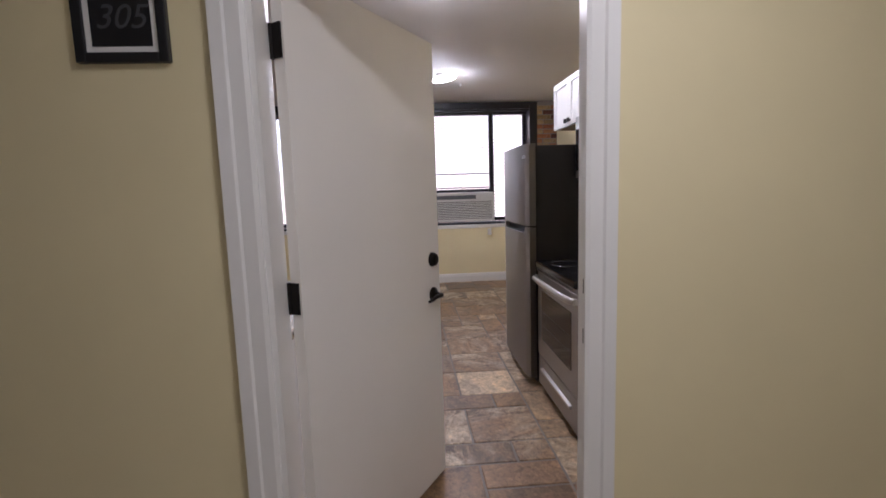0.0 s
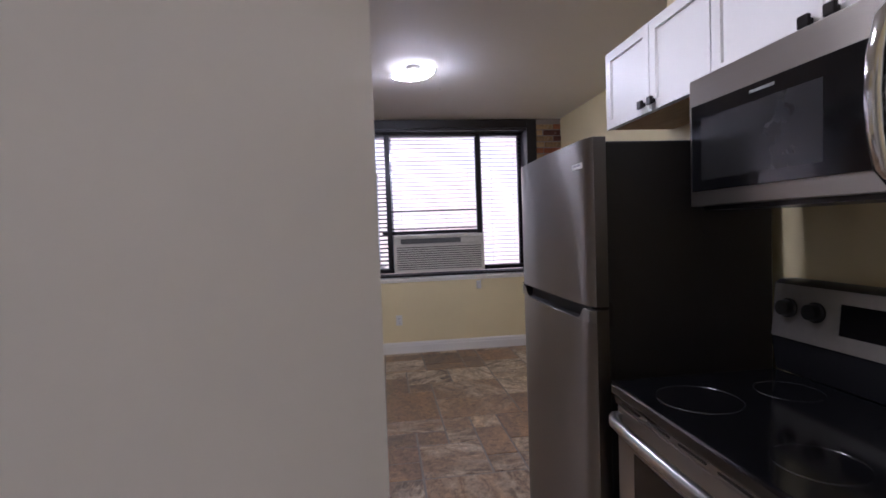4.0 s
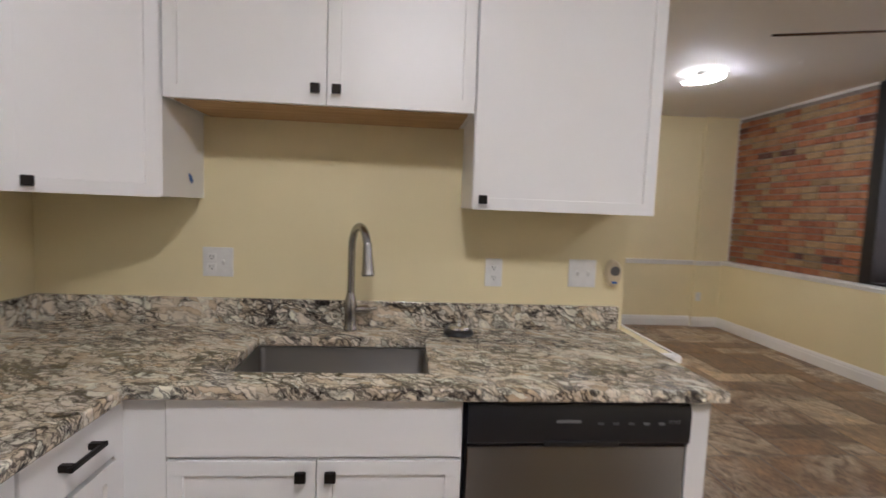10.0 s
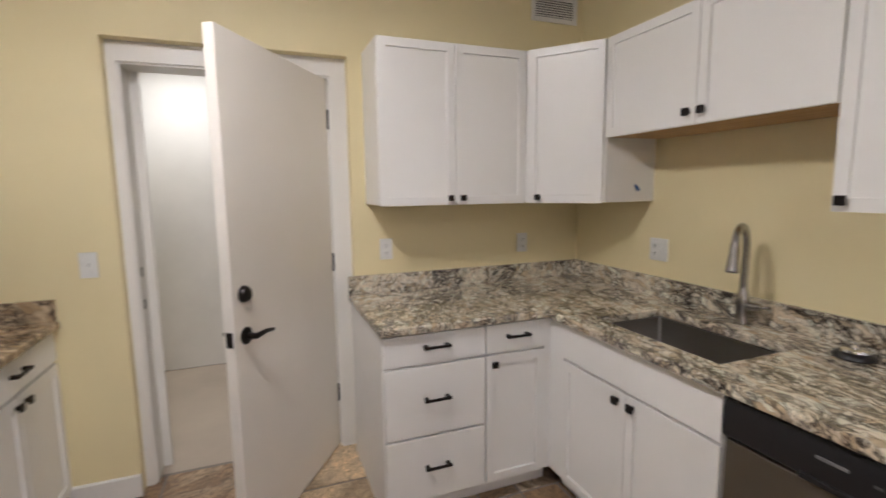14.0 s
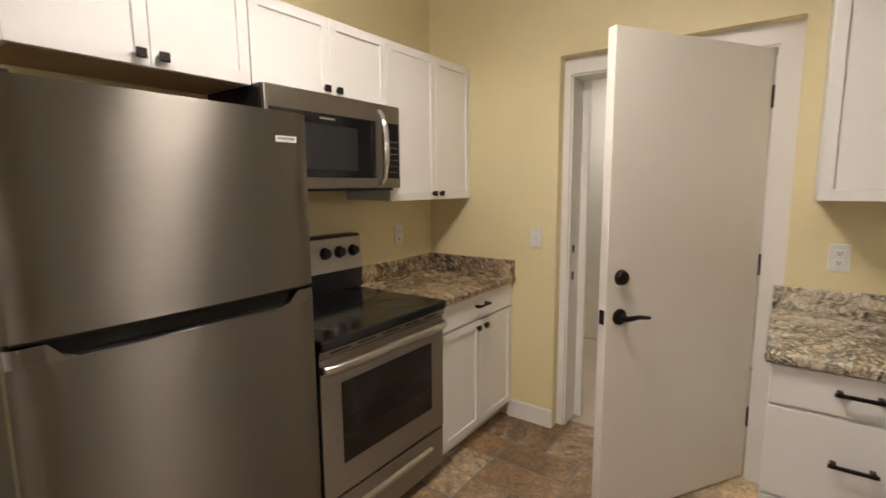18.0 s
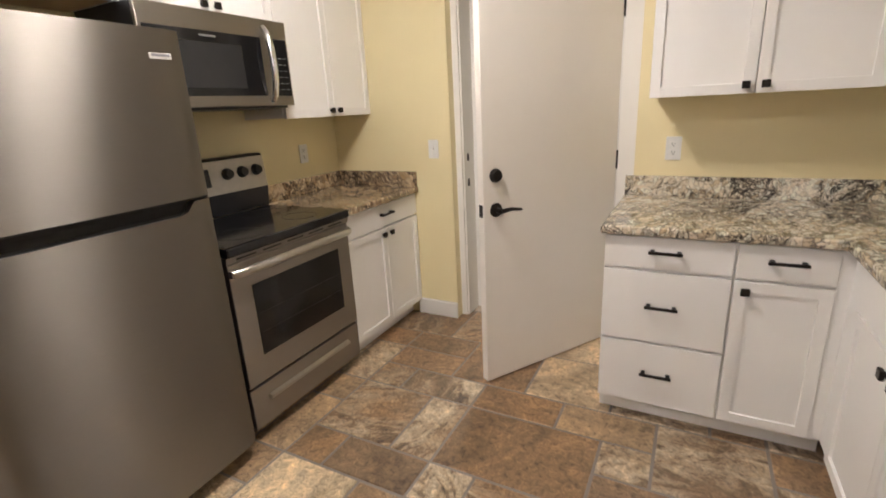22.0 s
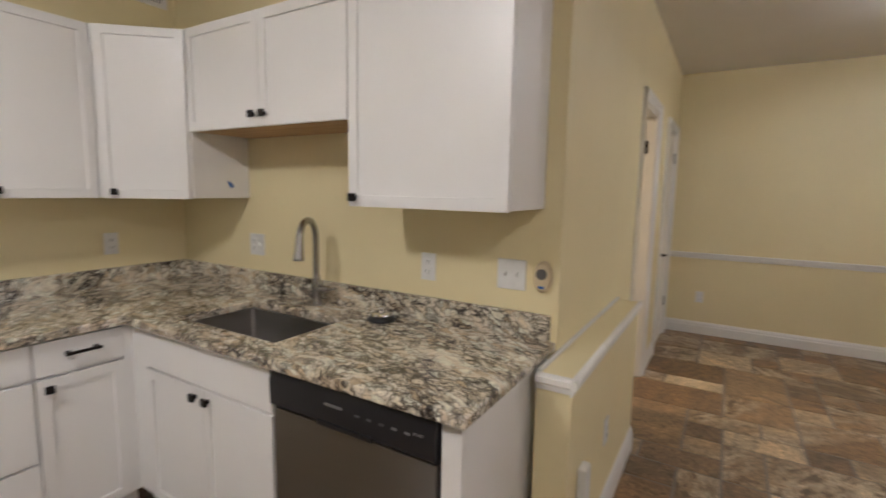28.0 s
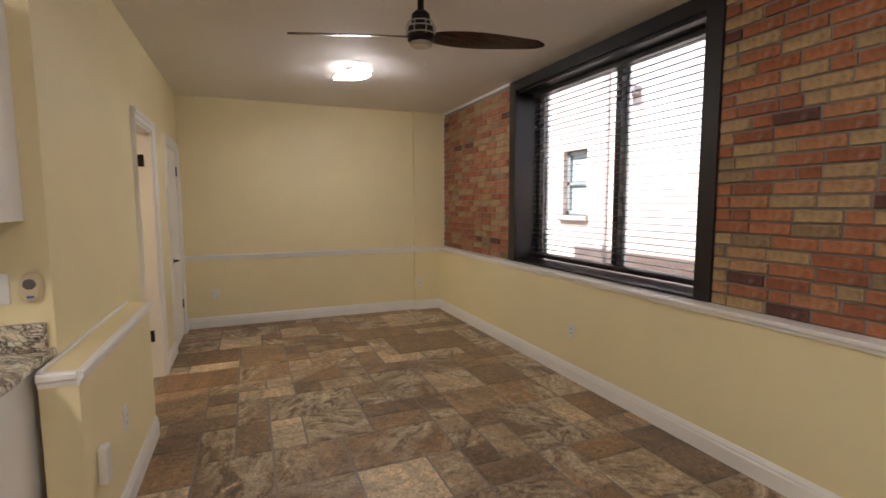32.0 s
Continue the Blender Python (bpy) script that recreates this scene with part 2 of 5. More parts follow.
    col = mix(t, col, pits, 0.7, "MULTIPLY")
    col = mix(t, col, (0.94, 0.92, 0.885), 1.0, "MULTIPLY")
    t.links.new(col, b.inputs["Base Color"])
    r = t.nodes.new("ShaderNodeMapRange")
    r.inputs["To Min"].default_value, r.inputs["To Max"].default_value = 0.30, 0.58
    t.links.new(cloud, r.inputs["Value"])
    t.links.new(r.outputs[0], b.inputs["Roughness"])
    bump(t, b, noise_of(t, v, 22.0, 7, 0.65), 0.22, 0.006)
    return m


def brick_material():
    m, t, b = node_material("old_brick", 0.85)
    info = t.nodes.new("ShaderNodeObjectInfo")
    v = coords(t)
    base = ramp(t, info.outputs["Random"], [(0.0, (0.36, 0.125, 0.052)), (0.15, (0.43, 0.165, 0.070)), (0.28, (0.30, 0.105, 0.048)), (0.37, (0.44, 0.20, 0.090)),
                                            (0.47, (0.46, 0.26, 0.120)), (0.55, (0.46, 0.31, 0.145)), (0.67, (0.42, 0.29, 0.140)), (0.76, (0.30, 0.20, 0.095)),
                                            (0.87, (0.38, 0.145, 0.065)), (0.965, (0.12, 0.045, 0.034))])
    base.node.color_ramp.interpolation = "CONSTANT"
    col = mix(t, base, ramp(t, noise_of(t, v, 30.0, 6, 0.65), [(0.3, (0.42, 0.40, 0.38)), (0.52, (0.88, 0.87, 0.86)), (0.75, (1.18, 1.14, 1.08))]), 0.8, "MULTIPLY")
    dust = ramp(t, noise_of(t, v, 11.0, 6, 0.7), [(0.60, (0, 0, 0)), (0.75, (0.35, 0.35, 0.35))])
    t.links.new(mix(t, col, (0.46, 0.40, 0.33), dust), b.inputs["Base Color"])
    bump(t, b, noise_of(t, v, 90.0, 6, 0.7), 0.5, 0.006)
    return m


def wood_material(name, dark, light, roughness, scale=(3, 40, 40)):
    m, t, b = node_material(name, roughness)
    n = noise_of(t, coords(t, scale), 1.0, 6, 0.6, 1.5)
    t.links.new(ramp(t, n, [(0.3, dark), (0.7, light)]), b.inputs["Base Color"])
    bump(t, b, n, 0.08, 0.002)
    return m


def glass_material(name, colour=(1, 1, 1), roughness=0.0):
    m, t, b = node_material(name, roughness)
    b.inputs["Base Color"].default_value = (*colour, 1)
    b.inputs["Transmission Weight"].default_value = 1.0
    b.inputs["IOR"].default_value = 1.45
    return m


WALL = painted("cream_wall_paint", (0.80, 0.70, 0.425), 0.55, 0.10, 0.04)
CEIL = painted("ceiling_paint", (0.78, 0.75, 0.71), 0.7, 0.12, 0.03)
TRIM = painted("white_trim_paint", (0.82, 0.80, 0.76), 0.35, 0.05, 0.03)
CABINET = painted("white_cabinet_paint", (0.84, 0.83, 0.81), 0.36, 0.04, 0.02, 120.0)
DOOR_PAINT = painted("door_paint", (0.86, 0.82, 0.755), 0.34, 0.06, 0.03)
BRICK, TILE = brick_material(), stone_tile_material()
GRANITE = granite_material("granite", (0.79, 0.72, 0.59), (0.72, 0.62, 0.46), (0.56, 0.44, 0.29), 0.97)
GRANITE_TAN = granite_material("tan_granite", (0.55, 0.43, 0.28), (0.44, 0.31, 0.17), (0.26, 0.17, 0.10), 0.8, -50.0)
MORTAR = painted("mortar", (0.25, 0.222, 0.19), 0.9, 0.6, 0.15, 90.0)
GROUT = painted("grout", (0.25, 0.225, 0.20), 0.85, 0.5, 0.15, 120.0)
STEEL = brushed_steel("brushed_steel", (0.245, 0.226, 0.203), 0.375, "x", 0.25, 0.975)
RANGE_STEEL = brushed_steel("range_steel", (0.36, 0.333, 0.30), 0.46, "x", 0.25, 0.7)
SINK_STEEL = brushed_steel("sink_steel", (0.38, 0.365, 0.345), 0.32, "y", 0.25, 0.8)
PANEL_STEEL = plain("satin_panel", (0.50, 0.475, 0.44), 0.42, 0.85, 0.02)
FAUCET_NICKEL = plain("faucet_nickel", (0.40, 0.385, 0.365), 0.25, 1.0, 0.02)
STEEL_PLAIN = plain("satin_nickel", (0.55, 0.53, 0.50), 0.28, 1.0, 0.02)
CHROME = plain("chrome", (0.75, 0.75, 0.75), 0.12, 1.0, 0.0)
BLACK = plain("black_plastic", (0.012, 0.012, 0.014), 0.35)
BLACK_MATT = plain("matt_black", (0.008, 0.008, 0.009), 0.6)
BLACK_GLOSS = plain("black_glass", (0.006, 0.006, 0.007), 0.12, 0.0, 0.0)
FRIDGE_SIDE = painted("dark_textured_side", (0.022, 0.0205, 0.0195), 0.42, 0.25, 0.1, 260.0)
HARDWARE = plain("oil_rubbed_bronze", (0.022, 0.018, 0.016), 0.38, 0.7)
FRAME_BLACK = painted("black_window_paint", (0.011, 0.009, 0.010), 0.40, 0.12, 0.1, 60.0)
PLASTIC = plain("white_plastic", (0.80, 0.79, 0.76), 0.35)
AC_PLASTIC = plain("aged_white_plastic", (0.66, 0.64, 0.58), 0.5)
RAW_WOOD = wood_material("raw_wood", (0.42, 0.25, 0.11), (0.58, 0.38, 0.19), 0.6)
WALNUT = wood_material("walnut", (0.020, 0.008, 0.005), (0.065, 0.025, 0.014), 0.25, (40, 3, 40))
GLASS = glass_material("clear_glass")
LED = glowing("led_diffuser", (1.0, 0.95, 0.89), 64.0)
LED_BRIGHT = glowing("bright_led_diffuser", (1.0, 0.95, 0.89), 92.0)
LED_WARM = glowing("warm_led_diffuser", (1.0, 0.92, 0.83), 60.0)
# weak emission, added only for the glow on the ceiling round the lamps
LED_DIM = glowing("added_ceiling_glow", (1.0, 0.94, 0.86), 5.0)
BLUE_TAPE = plain("blue_tape", (0.02, 0.12, 0.42), 0.6)
BEIGE = plain("beige_plastic", (0.66, 0.55, 0.36), 0.45)
DARK_SLAT = plain("dark_blind_slat", (0.03, 0.025, 0.024), 0.4)
GRAY_MARK = plain("grey_print", (0.22, 0.22, 0.22), 0.5)

# ---- building blocks ----


def thing(name, label, category, m=None, group=""):
    ob = new(name)
    ob.empty_display_size = 0.05
    ob.matrix_world = m or Matrix()
    return tagged(ob, label, category, group)


def part(name, bm, material, parent, label="", smooth=False):
    me = bpy.data.meshes.new(name)
    bmesh.ops.recalc_face_normals(bm, faces=bm.faces)
    bm.to_mesh(me)
    bm.free()
    me.materials.append(material)
    if smooth:
        me.polygons.foreach_set("use_smooth", [True] * len(me.polygons))
        me.set_sharp_from_angle(angle=radians(35))
    ob = new(name, me)
    ob.parent = parent
    if label:
        ob["label"] = label
    return ob


def structure(name, bm, material, label, category="wall"):
    return tagged(part(name, bm, material, None), label, category, "", "structure")


def box(x0, x1, y0, y1, z0, z1, bevel=0.0, bm=None):
    own = bm is None
    bm = bm or bmesh.new()
    made = bmesh.ops.create_cube(bm, size=1.0, matrix=Matrix.Translation(((x0 + x1) / 2, (y0 + y1) / 2, (z0 + z1) / 2))
                                 @ Matrix.Diagonal((abs(x1 - x0), abs(y1 - y0), abs(z1 - z0), 1)))
    if bevel:
        edges = list({e for v in made["verts"] for e in v.link_edges})
        bmesh.ops.bevel(bm, geom=edges, offset=bevel, segments=2, affect="EDGES", profile=0.5)
    return bm


def boxes(*rows, bevel=0.0):
    bm = bmesh.new()
    for r in rows:
        box(*r, bevel=bevel, bm=bm)
    return bm


def turned(profile, at=(0, 0, 0), axis="z", segments=24, bm=None):
    """A body turned round an axis from (radius, height) pairs."""
    bm = bm or bmesh.new()
    m = Matrix.Translation(at) @ {"z": Matrix(), "y": Matrix.Rotation(radians(-90), 4, "X"), "x": Matrix.Rotation(radians(90), 4, "Y")}[axis]
    rings = []
    for r, h in profile:
        if r < 1e-5:
            rings.append([bm.verts.new(m @ Vector((0, 0, h)))])
        else:
            rings.append([bm.verts.new(m @ Vector((r * math.cos(a), r * math.sin(a), h))) for a in (2 * math.pi * k / segments for k in range(segments))])
    for a, b in zip(rings, rings[1:]):
        for k in range(segments):
            quad = [a[k % len(a)], a[(k + 1) % len(a)], b[(k + 1) % len(b)], b[k % len(b)]]
            quad = list(dict.fromkeys(quad))
            if len(quad) > 2:
                bm.faces.new(quad)
    for ring in (rings[0], rings[-1]):
        if len(ring) > 2:
            bm.faces.new(ring)
    return bm


def tube(points, radius, segments=12, bm=None, flat=1.0):
    """A rod along points; radius may be a list. flat squashes it along its first normal."""
    bm = bm or bmesh.new()
    pts = [Vector(p) for p in points]
    radii = radius if isinstance(radius, (list, tuple)) else [radius] * len(pts)
    rings, side = [], None
    for i, p in enumerate(pts):
        d = (pts[min(i + 1, len(pts) - 1)] - pts[max(i - 1, 0)]).normalized()
        side = (Vector((0, 0, 1)) if abs(d.z) < 0.9 else Vector((1, 0, 0))) if side is None else side
        side = (side - d * side.dot(d)).normalized()
        other = d.cross(side)
        rings.append([bm.verts.new(p + radii[i] * (flat * math.cos(a) * side + math.sin(a) * other)) for a in (2 * math.pi * k / segments for k in range(segments))])
    for a, b in zip(rings, rings[1:]):
        for k in range(segments):
            bm.faces.new((a[k], a[(k + 1) % segments], b[(k + 1) % segments], b[k]))
    bm.faces.new(rings[0])
    bm.faces.new(rings[-1])
    return bm


def prism(profile, axis, a, b, bm=None):
    """A 2D outline drawn out along x, y or z from a to b. The outline's pair is the other two axes in order."""
    bm = bm or bmesh.new()
    put = {"x": lambda u, v, w: (w, u, v), "y": lambda u, v, w: (u, w, v), "z": lambda u, v, w: (u, v, w)}[axis]
    ends = [[bm.verts.new(put(u, v, w)) for u, v in profile] for w in (a, b)]
    n = len(profile)
    for k in range(n):
        bm.faces.new((ends[0][k], ends[0][(k + 1) % n], ends[1][(k + 1) % n], ends[1][k]))
    bm.faces.new(ends[0])
    bm.faces.new(ends[1])
    return bm


def writing(text, size, m, material, parent, name="lettering", slant=0.0):
    cu = bpy.data.curves.new(name, "FONT")
    cu.body, cu.size, cu.align_x, cu.align_y, cu.extrude = text, size, "CENTER", "CENTER", 0.0006
    cu.shear = slant
    cu.materials.append(material)
    ob = new(name, cu)
    ob.parent, ob.matrix_basis = parent, m
    return ob


# ---- the plan ----
XW, XE, XL, XR = -1.945, 1.51, -5.86, 2.31      # sink wall, range wall, lounge end wall, dining side wall
YD, YH, YP, YB, YF = 1.56, 1.32, 3.93, 7.183, 7.09   # door wall inside and hall side, partition, brick face, lower window wall
ZC, ZS = 2.690, 0.868                            # ceiling, sill ledge
DX0, DX1, DZ = -0.405, 0.572, 2.09                # entry door opening
RX0, RX1, RZ = -0.48, 0.60, 2.17                 # its recess on the kitchen side
YO = 7.62                                        # outer face of the window wall
WL, WR = (-4.02, -1.655), (-0.38, 2.0)           # windows, outer edges of the black frames
WZ0, WZ1 = 0.868, 2.684

structure("floor", boxes((XL - 0.15, XR + 0.15, YP - 0.02, YO, -0.12, -0.005), (XW - 0.15, XR + 0.15, 1.40, YP - 0.02, -0.12, -0.005)), GROUT, "grey-brown grouted bed under tumbled stone floor tiles", "floor")
structure("hall_floor", box(-3, 3, -0.25, 1.40, -0.12, -0.004), painted("hall_carpet", (0.50, 0.43, 0.35), 0.95, 0.6, 0.15, 300.0), "plain beige carpeted hall floor", "floor")
structure("side_room_floor", box(-6.0, -2.1, 1.5, YP - 0.02, -0.12, -0.006), GROUT, "plain floor behind the partition doors", "floor")
structure("ceiling", box(XL - 0.15, XR + 0.15, YH, YO, ZC, ZC + 0.15), CEIL, "flat off-white painted ceiling", "ceiling")
structure("hall_ceiling", box(-3, 3, -0.25, YH, ZC - 0.1, ZC + 0.1), CEIL, "plain hall ceiling", "ceiling")

# door wall: hall side leaf with the door opening, kitchen side leaf with the wider recess
YM = 1.475
# the hall leaf stands 3 cm proud of the jamb on the latch side, as a stop
structure("wall_door", boxes((-3, DX0, YH, YM, 0, ZC), (DX1, 3, YH, YM, 0, ZC), (DX0, DX1, YH, YM, DZ, ZC),
                             (XW - 0.15, RX0, YM, YD, 0, ZC), (RX1, XE + 0.3, YM, YD, 0, ZC), (RX0, RX1, YM, YD, RZ, ZC)), WALL, "cream painted wall with a recessed entry door")
structure("wall_sink", box(XW - 0.12, XW, YD, YP, 0, ZC), WALL, "cream painted kitchen wall behind the sink counter")
structure("wall_range", box(XE, XE + 0.12, YD, 3.79, 0, ZC), WALL, "cream painted kitchen wall behind fridge and range")
structure("wall_dining_side", box(XR, XR + 0.15, 3.05, YO, 0, ZC), WALL, "cream painted side wall with a white chair rail")
structure("wall_dining_return", box(XE + 0.12, XR, 3.05, 3.2, 0, ZC), WALL, "short cream return wall beside the fridge")
structure("wall_lounge_end", boxes((XL - 0.15, XL, 1.5, YO, 0, ZC), (XL, XL + 0.05, 6.74, YF + 0.09, 0, ZC)), WALL, "cream painted end wall with a shallow pier")
# partition with two doorways
PD1, PD2, PZ = (-4.24, -3.58), (-5.65, -4.93), 2.06
YPB = YP - 0.12
structure("wall_partition", boxes((PD1[1], XW - 0.12, YPB, YP, 0, ZC), (PD2[1], PD1[0], YPB, YP, 0, ZC), (XL, PD2[0], YPB, YP, 0, ZC),
                                  (*PD1, YPB, YP, PZ, ZC), (*PD2, YPB, YP, PZ, ZC)), WALL, "cream painted partition wall with two doorways")
structure("side_room_wall", boxes((XL, XW - 0.12, 1.5, 1.6, 0, ZC)), WALL, "plain wall of the room behind the partition")
structure("hall_wall", boxes((-3.1, 3.1, -0.35, -0.25, 0, ZC), (-3.1, -3.0, -0.25, YH, 0, ZC), (3.0, 3.1, -0.25, YH, 0, ZC)), painted("white_hall_paint", (0.76, 0.74, 0.71), 0.6, 0.25, 0.12, 40.0), "plain off-white hall walls")

# window wall: lower part, brick backing between the openings
structure("wall_window_lower", box(XL, XR, YF, YO, 0, WZ0 - 0.028), WALL, "cream painted lower window wall")
piers = [(XL, WL[0]), (WL[1], WR[0]), (WR[1], XR)]
pier_walls = []
for k, (a, c) in enumerate(piers):
    pier_walls.append(structure("wall_brick_%d" % (k + 1), box(a, c, YB + 0.006, YO, WZ0 - 0.028, ZC), MORTAR, "exposed old red and buff brick wall with grey mortar"))
structure("window_head", boxes((*WL, YB + 0.12, YO, WZ1 - 0.05, ZC), (*WR, YB + 0.12, YO, WZ1 - 0.05, ZC)), MORTAR, "masonry head above the windows")


def moulding(name, profile, axis, a, b, material, label, category):
    return structure(name, prism(profile, axis, a, b), material, label, category)


# sill ledge with a small nose along the window wall
moulding("window_ledge", [(YF - 0.022, ZS - 0.006), (YF - 0.018, ZS), (YB + 0.2, ZS), (YB + 0.2, ZS - 0.028), (YF, ZS - 0.028), (YF, ZS - 0.05), (YF - 0.012, ZS - 0.045), (YF - 0.014, ZS - 0.028), (YF - 0.022, ZS - 0.022)], "x", XL, XR, TRIM, "white painted ledge with a moulded nose along the window wall", "trim")


def base_profile(f, s):
    """Baseboard outline: f is the wall's face, s the direction into the room."""
    return [(f, 0.0), (f + s * 0.017, 0.0), (f + s * 0.017, 0.085), (f + s * 0.013, 0.095), (f + s * 0.013, 0.108), (f + s * 0.007, 0.122), (f + s * 0.004, 0.13), (f, 0.13)]


def rail_profile(f, s, z=0.865):
    return [(f, z - 0.062), (f + s * 0.008, z - 0.062), (f + s * 0.011, z - 0.045), (f + s * 0.018, z - 0.04), (f + s * 0.018, z - 0.022), (f + s * 0.028, z - 0.015), (f + s * 0.028, z - 0.002), (f, z)]


PX0, PX1, PYF, PZT = -3.06, -1.74, 4.05, 0.865       # low boxed-out wall beside the sink counter end
moulding("baseboard_window", base_profile(YF, -1), "x", XL + 0.05, XR, TRIM, "white moulded baseboard", "baseboard")
moulding("baseboard_end", base_profile(XL, 1), "y", YP, 6.74, TRIM, "white moulded baseboard", "baseboard")
moulding("baseboard_pier", base_profile(XL + 0.05, 1), "y", 6.73, YF, TRIM, "white moulded baseboard", "baseboard")
moulding("baseboard_side", base_profile(XR, -1), "y", 3.2, YF, TRIM, "white moulded baseboard", "baseboard")
moulding("baseboard_return", base_profile(3.2, 1), "x", XE + 0.12, XR, TRIM, "white moulded baseboard", "baseboard")
moulding("baseboard_partition", base_profile(YP, 1), "x", PD2[1] + 0.07, PD1[0] - 0.07, TRIM, "white moulded baseboard", "baseboard")
moulding("baseboard_partition_end", base_profile(YP, 1), "x", XL, PD2[0] - 0.07, TRIM, "white moulded baseboard", "baseboard")
moulding("baseboard_low_wall", base_profile(PYF, 1), "x", PX0, PX1, TRIM, "white moulded baseboard", "baseboard")
moulding("baseboard_low_wall_end", base_profile(PX0, -1), "y", YP, PYF, TRIM, "white moulded baseboard", "baseboard")
moulding("baseboard_door_right", [(YD, 0), (YD + 0.014, 0), (YD + 0.014, 0.105), (YD + 0.010, 0.112), (YD, 0.112)], "x", RX1 + 0.0, 0.90, TRIM, "plain white baseboard", "baseboard")
moulding("baseboard_door_left", [(YD, 0), (YD + 0.014, 0), (YD + 0.014, 0.105), (YD + 0.010, 0.112), (YD, 0.112)], "x", -0.455, RX0, TRIM, "plain white baseboard", "baseboard")
moulding("chair_rail_end", rail_profile(XL, 1), "y", YP, 6.74, TRIM, "white moulded chair rail", "trim")
moulding("chair_rail_pier", rail_profile(XL + 0.05, 1), "y", 6.73, YF + 0.09, TRIM, "white moulded chair rail", "trim")
moulding("chair_rail_side", rail_profile(XR, -1), "y", 3.2, YF, TRIM, "white moulded chair rail", "trim")
moulding("chair_rail_return", rail_profile(3.2, 1), "x", XE + 0.12, XR, TRIM, "white moulded chair rail", "trim")
moulding("brick_top_trim", [(YB - 0.012, ZC - 0.022), (YB - 0.012, ZC), (YB + 0.02, ZC), (YB + 0.02, ZC - 0.022)], "x", XL, WL[0], TRIM, "thin white trim strip above the brick", "trim")
moulding("brick_top_trim_middle", [(YB - 0.012, ZC - 0.022), (YB - 0.012, ZC), (YB + 0.02, ZC), (YB + 0.02, ZC - 0.022)], "x", WL[1], WR[0], TRIM, "thin white trim strip above the brick", "trim")
moulding("brick_side_trim", [(XL + 0.05, YB - 0.014), (XL + 0.062, YB - 0.014), (XL + 0.062, YB + 0.006), (XL + 0.05, YB + 0.006)], "z", ZS, ZC - 0.03, TRIM, "thin white trim strip beside the brick", "trim")

# low boxed-out wall with a deep cap
structure("wall_low", box(PX0, PX1, YP, PYF, 0, PZT), WALL, "low boxed-out cream wall at the end of the counter")
nose = [(PYF, PZT + 0.006), (PYF + 0.016, PZT + 0.004), (PYF + 0.022, PZT - 0.004), (PYF + 0.022, PZT - 0.022), (PYF + 0.012, PZT - 0.032), (PYF + 0.008, PZT - 0.05), (PYF, PZT - 0.052)]
structure("low_wall_nose", prism(nose, "x", PX0 - 0.015, PX1 + 0.022), TRIM, "white moulded nose along the low wall's top", "trim")
structure("low_wall_end_nose", prism([(PX1, PZT + 0.006), (PX1 + 0.016, PZT + 0.004), (PX1 + 0.022, PZT - 0.004), (PX1 + 0.022, PZT - 0.022), (PX1 + 0.012, PZT - 0.032), (PX1 + 0.008, PZT - 0.05), (PX1, PZT - 0.052)], "y", YP + 0.001, PYF - 0.001), TRIM, "white moulded nose on the low wall's end", "trim")
structure("low_wall_back_bead", box(PX0, PX1, YP, YP + 0.014, PZT, PZT + 0.014, 0.003), TRIM, "slim white bead where the low wall's top meets the wall", "trim")


def casing(name, x0, x1, top, yf, s, width=0.07):
    """Moulded door casing round an opening; s is the way out of the wall."""
    def outline(u, d):
        return [(u, yf), (u, yf + s * 0.012), (u + d * 0.012, yf + s * 0.017), (u + d * width * 0.55, yf + s * 0.017), (u + d * width * 0.62, yf + s * 0.024), (u + d * width, yf + s * 0.026), (u + d * width, yf)]
    prof = [(yf, top), (yf + s * 0.012, top), (yf + s * 0.017, top + 0.012), (yf + s * 0.017, top + width * 0.55), (yf + s * 0.024, top + width * 0.62), (yf + s * 0.026, top + width), (yf, top + width)]
    bm = prism(outline(x0, -1), "z", 0, top + width)
    prism(outline(x1, 1), "z", 0, top + width, bm)
    prism(prof, "x", x0, x1, bm)
    return structure(name, bm, TRIM, "white moulded door casing", "trim")


casing("door_casing_hall", DX0 + 0.004, 0.508, DZ, YH, -1, 0.090)
casing("door_casing_partition", PD1[0], PD1[1], PZ, YP, 1)
casing("door_casing_partition_far", PD2[0], PD2[1], PZ, YP, 1)
# jambs and head of the entry door, with stops
for _n, _r in (("door_jamb_hinge_side", ((DX0, DX0 + 0.02, YH, YM + 0.004, 0, DZ), (RX0, DX0 + 0.012, YM, YM + 0.018, 0, RZ))),
               ("door_jamb_latch_side", ((DX1 - 0.022, DX1 - 0.012, YH, YM + 0.004, 0, DZ), (DX1 - 0.012, RX1, YM, YM + 0.018, 0, RZ))),
               ("door_head", ((DX0 + 0.02, DX1 - 0.022, YH, YM + 0.004, DZ - 0.02, DZ), (DX0 + 0.012, DX1 - 0.012, YM, YM + 0.018, DZ - 0.01, RZ)))):
    structure(_n, boxes(*_r), TRIM, "white painted door frame of the entry", "trim")
structure("door_jamb_partition", boxes((PD1[0], PD1[0] + 0.018, YPB, YP, 0, PZ), (PD1[1] - 0.018, PD1[1], YPB, YP, 0, PZ), (*PD1, YPB, YP, PZ - 0.018, PZ)), TRIM, "white painted door frame", "trim")
structure("door_jamb_partition_far", boxes((PD2[0], PD2[0] + 0.018, YPB, YP, 0, PZ), (PD2[1] - 0.018, PD2[1], YPB, YP, 0, PZ), (*PD2, YPB, YP, PZ - 0.018, PZ)), TRIM, "white painted door frame", "trim")

